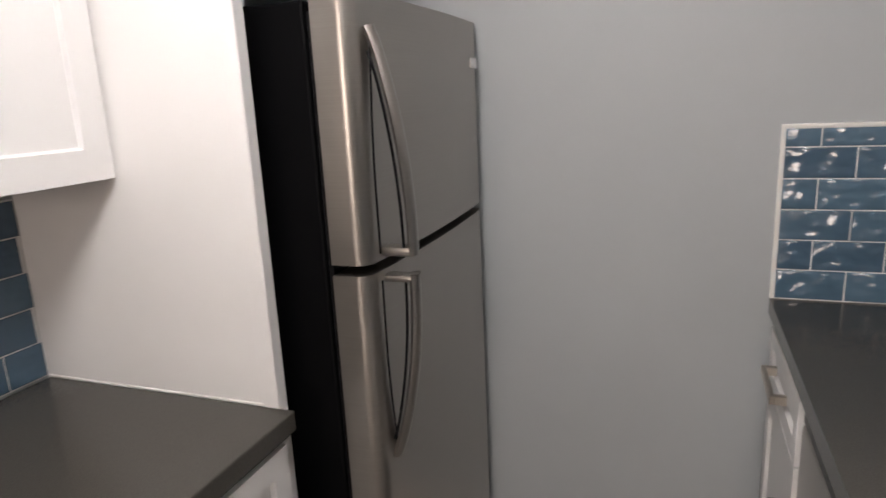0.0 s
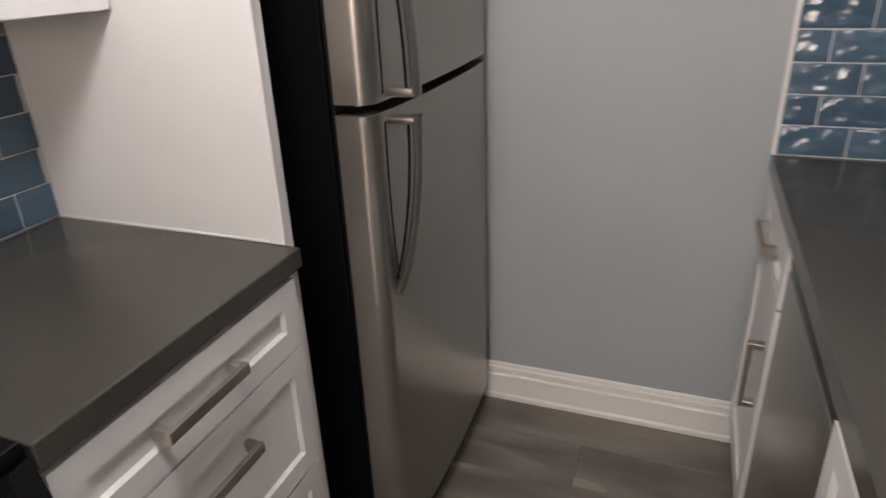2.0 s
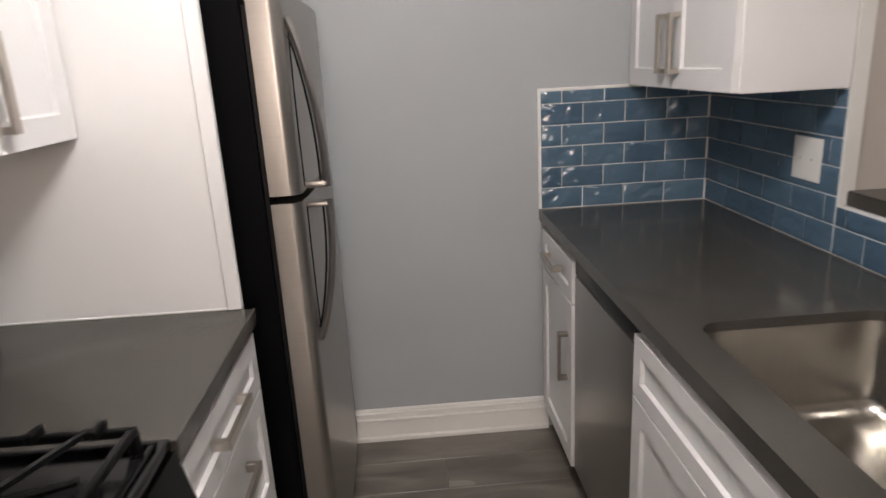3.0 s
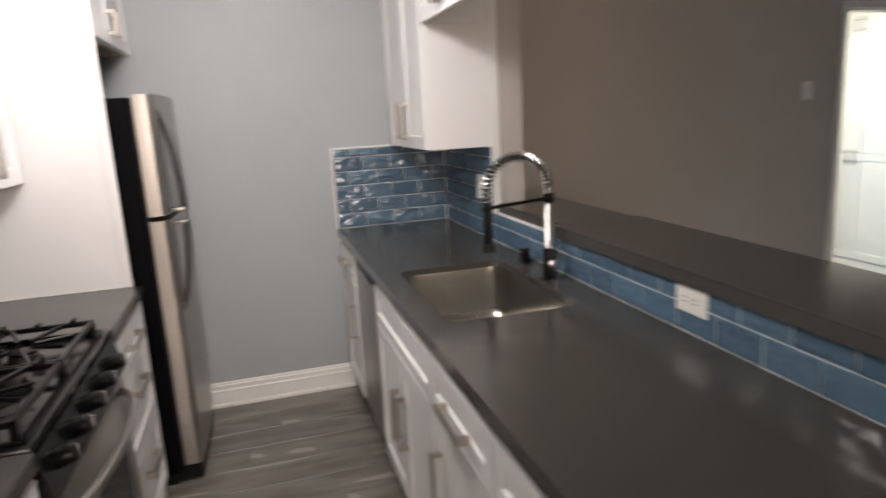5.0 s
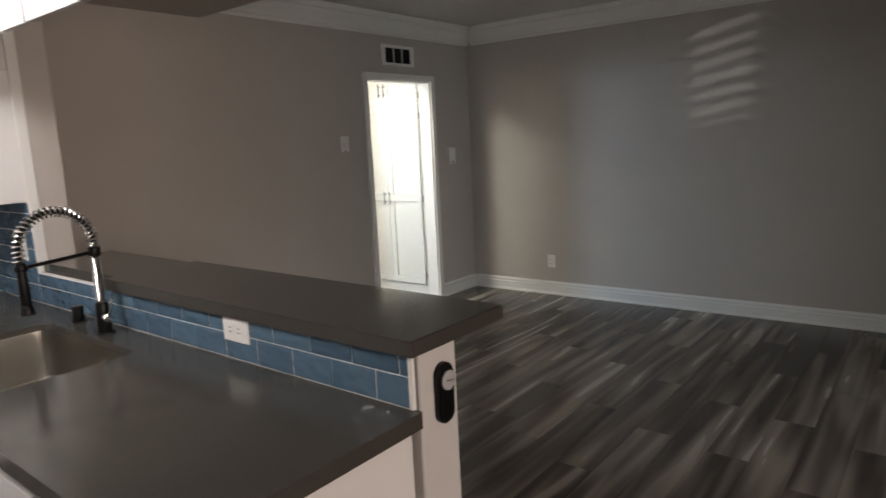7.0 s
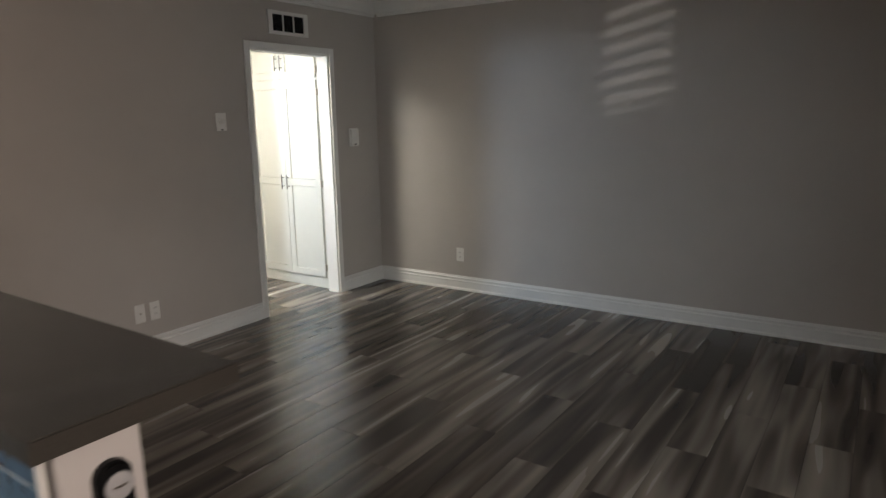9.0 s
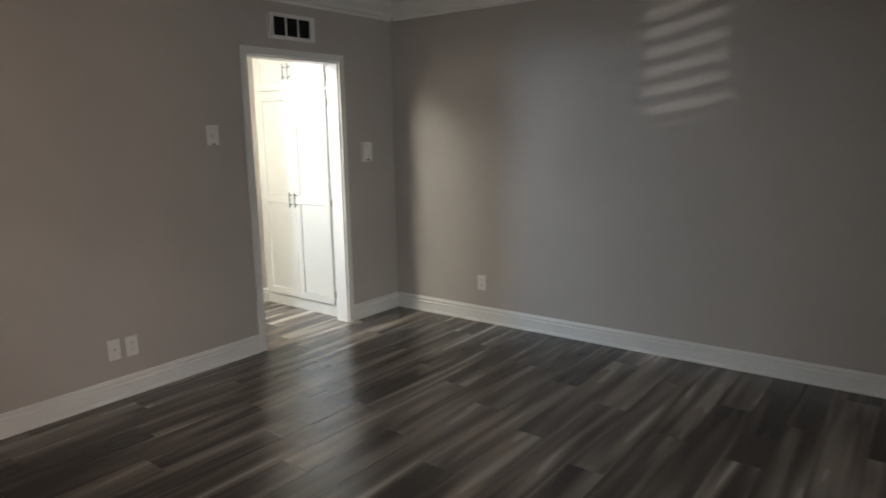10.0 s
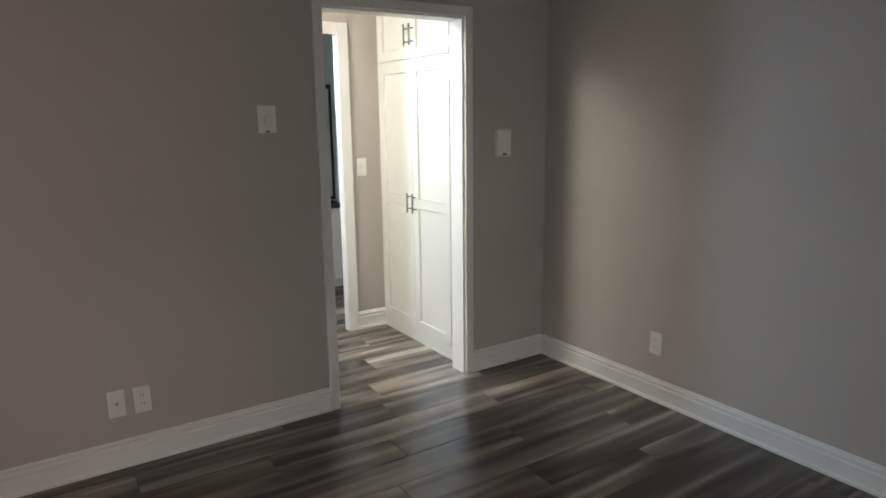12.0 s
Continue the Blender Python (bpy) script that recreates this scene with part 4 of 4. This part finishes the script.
# ---- electrical plates and vent ----
def plate(axis, wall, s, u, z, w, h, label, kind):
    """A wall plate: axis is the wall's normal, s the way it faces."""
    def bx(u0, u1, d0, d1, z0, z1, b=0.001):
        if axis == "y":
            return boxed(u0, u1, wall + s * d0, wall + s * d1, z0, z1, b)
        return boxed(wall + s * d0, wall + s * d1, u0, u1, z0, z1, b)
    place = (u, wall, z - h / 2) if axis == "y" else (wall, u, z - h / 2)
    names = {"outlet": "wall_outlet", "switch": "light_switch", "blank": "wall_plate", "thermostat": "thermostat", "plain": "wall_plate", "dimmer": "dimmer_switch"}
    t = thing(names[kind], place, label, names[kind].replace("_", " "))
    part("plate", bx(u - w / 2, u + w / 2, 0.0, 0.006, z - h / 2, z + h / 2, 0.002), PLASTIC, t)
    if kind == "outlet":
        for dz in (-0.02, 0.02):
            f = part("receptacle", bx(u - 0.017, u + 0.017, 0.006, 0.008, z + dz - 0.014, z + dz + 0.014), PLASTIC, t)
            for du in (-0.006, 0.006):
                part("slot", bx(u + du - 0.0012, u + du + 0.0012, 0.008, 0.0086, z + dz - 0.004, z + dz + 0.006, 0), BLACK, f)
    elif kind == "switch":
        part("rocker", bx(u - 0.016, u + 0.016, 0.006, 0.011, z - 0.032, z + 0.032, 0.002), PLASTIC, t)
    elif kind == "dimmer":
        c = Vector((u, wall + s * 0.014, z)) if axis == "y" else Vector((wall + s * 0.014, u, z))
        part("knob", add_cyl(bmesh.new(), c, (0, s, 0) if axis == "y" else (s, 0, 0), 0.019, 0.016, 24, 0.017, 0.002), PLASTIC, t, "round white knob", 40)
        part("slide", bx(u - 0.009, u + 0.009, 0.006, 0.010, z - h / 2 + 0.003, z - h / 2 + 0.010, 0.001), BLACK, t, "small dark slide")
    elif kind == "thermostat":
        part("cover", bx(u - w / 2 + 0.006, u + w / 2 - 0.006, 0.006, 0.024, z - h / 2 + 0.006, z + h / 2 - 0.006, 0.004), PLASTIC, t)
        part("display", bx(u - 0.014, u + 0.014, 0.024, 0.025, z - h / 2 + 0.012, z - h / 2 + 0.022, 0), BLACK, t)
    elif kind == "plain":
        for du in (-0.025, 0.025):
            part("screw", bx(u + du - 0.003, u + du + 0.003, 0.006, 0.0072, z - 0.003, z + 0.003, 0.0005), NICKEL, t)
    else:
        part("jack", bx(u - 0.006, u + 0.006, 0.006, 0.010, z - 0.006, z + 0.006), NICKEL, t)
    return t


plate("y", LN, -1, 2.822, 0.300, 0.070, 0.122, "white wall plate with a cable jack above the baseboard", "blank")
plate("y", LN, -1, 2.926, 0.297, 0.070, 0.122, "white duplex wall outlet above the baseboard", "outlet")
plate("y", LN, -1, 3.574, 1.508, 0.086, 0.124, "white plate with a round dimmer knob beside the doorway", "dimmer")
plate("y", LN, -1, 4.950, 1.350, 0.112, 0.155, "white box thermostat between doorway and corner", "thermostat")
plate("x", EX + 0.020, -1, 1.075, 0.320, 0.075, 0.120, "white wall outlet low on the living room wall", "outlet")
plate("y", HN, -1, 4.585, 1.165, 0.072, 0.122, "white rocker light switch in the hall", "switch")
plate("x", STUB0 - 0.010, -1, 1.236, 1.145, 0.125, 0.118, "wide white plate on the blue tiled wall", "plain")
t = thing("wall_outlet", (STUB0 - 0.01, -0.322, 0.99), "white horizontal outlet plate on the low blue tiled splashback", "wall outlet")
part("plate", boxed(STUB0 - 0.016, STUB0 - 0.010, -0.368, -0.248, 0.968, 1.040, 0.002), PLASTIC, t)
for dy in (-0.02, 0.02):
    f = part("receptacle", boxed(STUB0 - 0.018, STUB0 - 0.016, -0.308 + dy - 0.014, -0.308 + dy + 0.014, 0.988, 1.020), PLASTIC, t)
    for dz in (-0.006, 0.006):
        part("slot", boxed(STUB0 - 0.0186, STUB0 - 0.018, -0.308 + dy - 0.004, -0.308 + dy + 0.006, 1.004 + dz - 0.0012, 1.004 + dz + 0.0012, 0), BLACK, f)

vt = thing("air_vent", (4.26, LN, 2.143), "white metal air vent with dark openings above the doorway", "vent")
vx0, vx1, vz0, vz1 = 4.057, 4.464, 2.146, 2.318
part("backing", boxed(vx0 + 0.03, vx1 - 0.03, LN - 0.003, LN - 0.0005, vz0 + 0.025, vz1 - 0.025, 0), BLACK, vt)
bm = boxed(vx0, vx0 + 0.045, LN - 0.014, LN, vz0, vz1, 0.002)
add_box(bm, vx1 - 0.045, vx1, LN - 0.014, LN, vz0, vz1, 0.002)
add_box(bm, vx0 + 0.045, vx1 - 0.045, LN - 0.014, LN, vz0, vz0 + 0.025, 0.002)
add_box(bm, vx0 + 0.045, vx1 - 0.045, LN - 0.014, LN, vz1 - 0.025, vz1, 0.002)
part("frame", bm, TRIM, vt)
for k in (1, 2):
    x = vx0 + 0.045 + k * (vx1 - vx0 - 0.09) / 3
    part("divider", boxed(x - 0.006, x + 0.006, LN - 0.012, LN - 0.003, vz0 + 0.025, vz1 - 0.025, 0.001), TRIM, vt)
for k in range(9):
    z = vz0 + 0.032 + k * (vz1 - vz0 - 0.064) / 8
    part("slat", boxed(vx0 + 0.046, vx1 - 0.046, LN - 0.009, LN - 0.0035, z - 0.0015, z + 0.0015, 0), BLACK, vt)

# ---- hall closet ----
cl = thing("closet", (5.0, 2.57, 0), "tall white built-in closet with panelled doors in the hall", "closet")
part("body", boxed(CX + 0.001, EX - 0.002, LN + T + 0.002, HN - 0.001, 0.0, 2.398), CREAM, cl)
cw0, cw1, cm = 2.150, 3.005, 2.578
part("base_board", boxed(CX - 0.006, CX + 0.001, LN + T + 0.004, HN - 0.022, 0.0, 0.095), CREAM, cl)
for y0, y1, hy in ((cw0, cm, cm - 0.033), (cm, cw1, cm + 0.033)):
    front(cl, "door", CX, -1, y0, y1, 0.10, 1.842, (hy, 0.955, 0.13, True), 0.06, 0.955, RODMETAL, CREAM)
    front(cl, "upper_door", CX, -1, y0, y1, 1.862, 2.36, (hy, 2.00, 0.13, True), 0.06, None, RODMETAL, CREAM)
for z in (0.19, 0.95, 1.74, 1.93, 2.28):
    part("hinge", boxed(CX - 0.022, CX - 0.001, cw0 - 0.012, cw0 - 0.001, z - 0.028, z + 0.028, 0.001), NICKEL, cl, "dark metal hinge")

# ---- bathroom glimpse ----
structure("wall_bath_east", boxed(4.95, 5.05, HN + HT, 4.9, 0, 2.4, 0), PALE, "pale green-white bathroom wall", "wall")
vn = thing("vanity_cabinet", (4.75, 4.55, 0), "white bathroom vanity with drawers and steel pulls", "vanity")
part("body", boxed(4.56, 4.945, 4.20, 4.897, 0.08, 0.72), WHITE, vn)
part("toe_kick", boxed(4.60, 4.945, 4.24, 4.897, 0.0, 0.08), WHITE, vn)
part("top", boxed(4.54, 4.945, 4.18, 4.897, 0.7205, 0.765, 0.003), QUARTZ, vn, "dark stone top")
for k in range(3):
    f = part("drawer", shaker(4.56, -1, 4.21, 4.89, 0.09 + k * 0.208, 0.295 + k * 0.208, 0.03), WHITE, vn)
    part("handle", pull(4.541, -1, 4.55, 0.19 + k * 0.208, 0.15, False), NICKEL, f)
part("side_panel", boxed(4.57, 4.93, 4.194, 4.1998, 0.10, 0.70, 0.001), WHITE, vn)
# A mirror; its bright reflection is painted as a pale pane.
mr = thing("bath_mirror", (4.94, 4.6, 0.78), "black framed bathroom mirror with a painted pale reflection", "screen")
part("glass", boxed(4.938, 4.948, 4.375, 4.85, 0.80, 1.76, 0), MIRRORTINT, mr, "mirror pane painted with a pale blue-green reflection")
bm = boxed(4.930, 4.949, 4.36, 4.375, 0.78, 1.78, 0.002)
add_box(bm, 4.925, 4.949, 4.85, 4.87, 0.78, 1.78, 0.002)
add_box(bm, 4.925, 4.949, 4.375, 4.85, 0.775, 0.80, 0.002)
add_box(bm, 4.925, 4.949, 4.375, 4.85, 1.745, 1.78, 0.002)
part("frame", bm, BLACK, mr, "black frame")


# ---- pieces: tiles ----
TH, TW, G = 0.0755, 0.1530, 0.0028
tile_cache = {}


def pillow(w, h):
    """A glazed tile whose both faces swell softly towards the middle."""
    bm, rings = bmesh.new(), []
    for inset, y in ((0.0, 0.0022), (0.0006, 0.0028), (0.004, 0.0037), (0.012, 0.0042)):
        inset = min(inset, w * 0.3)
        a, b = w / 2 - inset, h / 2 - inset
        rings.append([(a, y, b), (-a, y, b), (-a, y, -b), (a, y, -b)])
    rings = [[(x, -y, z) for x, y, z in r] for r in reversed(rings)] + rings
    vs = [[bm.verts.new(p) for p in r] for r in rings]
    for p, q in zip(vs, vs[1:]):
        for k in range(4):
            bm.faces.new((p[k], p[(k + 1) % 4], q[(k + 1) % 4], q[k]))
    bm.faces.new(vs[0])
    bm.faces.new(vs[-1])
    return bm


def tile_mesh(w, h):
    key = (round(w, 4), round(h, 4))
    if key not in tile_cache:
        tile_cache[key] = mesh_of("tile", pillow(w, h), TILE, 60)
    return tile_cache[key]


def tiled(name, axis, wall, s, u0, u1, z0, z1, shift, label, edge=()):
    """Running-bond tiles on a wall; grout is the backing sheet."""
    if axis == "y":
        bm = boxed(u0, u1, wall, wall + s * 0.0075, z0, z1, 0)
    else:
        bm = boxed(wall, wall + s * 0.0075, u0, u1, z0, z1, 0)
    backing = structure(name, bm, GROUT, label, "tiled splashback")
    row, z = 0, z0 + G
    while z < z1 - 0.006:
        h = min(TH - G, z1 - G - z)
        u = u0 + G - (TW * (0.5 if row % 2 else 0.0) + shift) % TW
        while u < u1 - 0.008:
            a, b = max(u, u0 + G), min(u + TW - G, u1 - G)
            if b - a > 0.008:
                ob = new("tile", tile_mesh(b - a, h))
                w = wall + s * 0.0062
                ob.location = ((a + b) / 2, w, z + h / 2) if axis == "y" else (w, (a + b) / 2, z + h / 2)
                ob.rotation_euler = (random.uniform(-0.012, 0.012), 0, (0 if axis == "y" else math.pi / 2) + random.uniform(-0.008, 0.008))
                ob.parent = backing
            u += TW
        z += TH
        row += 1
    for e in edge:
        if axis == "y":
            part("edge_trim", boxed(e[0], e[1], wall, wall + s * 0.0105, e[2], e[3], 0.001), TRIM, backing, "white edge trim")
        else:
            part("edge_trim", boxed(wall, wall + s * 0.0105, e[0], e[1], e[2], e[3], 0.001), TRIM, backing, "white edge trim")


tiled("splash_north", "y", KN, -1, 0.360, STUB0 - 0.0085, CT + 0.001, 1.336, 0.0, "glossy blue subway tiles with white grout on the end wall", ((0.352, 0.360, CT + 0.001, 1.344), (0.360, UF - 0.02, 1.336, 1.344)))
tiled("splash_stub", "x", STUB0, -1, 1.101, KN - 0.0005, CT + 0.001, 1.337, 0.03, "glossy blue subway tiles with white grout behind the counter")
tiled("splash_bar", "x", STUB0, -1, -0.958, 1.1005, CT + 0.001, 1.0412, 0.05, "low strip of glossy blue tiles under the bar top", ((-0.970, -0.958, CT + 0.001, 1.0412),))
tiled("splash_west", "x", WX, 1, -0.40, 1.0045, CT + 0.001, 1.290, 0.06, "glossy blue subway tiles with white grout behind counter and range")

# ---- pieces: floor planks ----
PW, PL = 0.182, 1.22
plank_cache = {}


def planks(parent_name, material, x0, x1, y0, y1):
    floor = bpy.data.objects[parent_name]
    row, y = 0, y0
    while y < y1 - 0.01:
        w = min(PW, y1 - y)
        x = x0 - (row * 0.437 % 1) * PL
        while x < x1 - 0.01:
            a, b = max(x, x0), min(x + PL, x1)
            if b - a > 0.02:
                key = (material.name, round(b - a, 3), round(w, 3))
                if key not in plank_cache:
                    plank_cache[key] = mesh_of("plank", boxed(-(b - a) / 2 + 0.0006, (b - a) / 2 - 0.0006, -w / 2 + 0.0006, w / 2 - 0.0006, -0.005, 0.0, 0.0009), material)
                ob = new("plank", plank_cache[key])
                ob.location = ((a + b) / 2, y + w / 2, 0)
                ob.parent = floor
            x += PL
        y += w
        row += 1


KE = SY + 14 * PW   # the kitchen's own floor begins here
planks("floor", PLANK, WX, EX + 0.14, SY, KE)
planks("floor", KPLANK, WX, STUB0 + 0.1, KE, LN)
planks("floor", PLANK, STUB0 + 0.1, EX + 0.14, KE, LN)
planks("floor", PLANK, HW, EX, LN, 5.0)
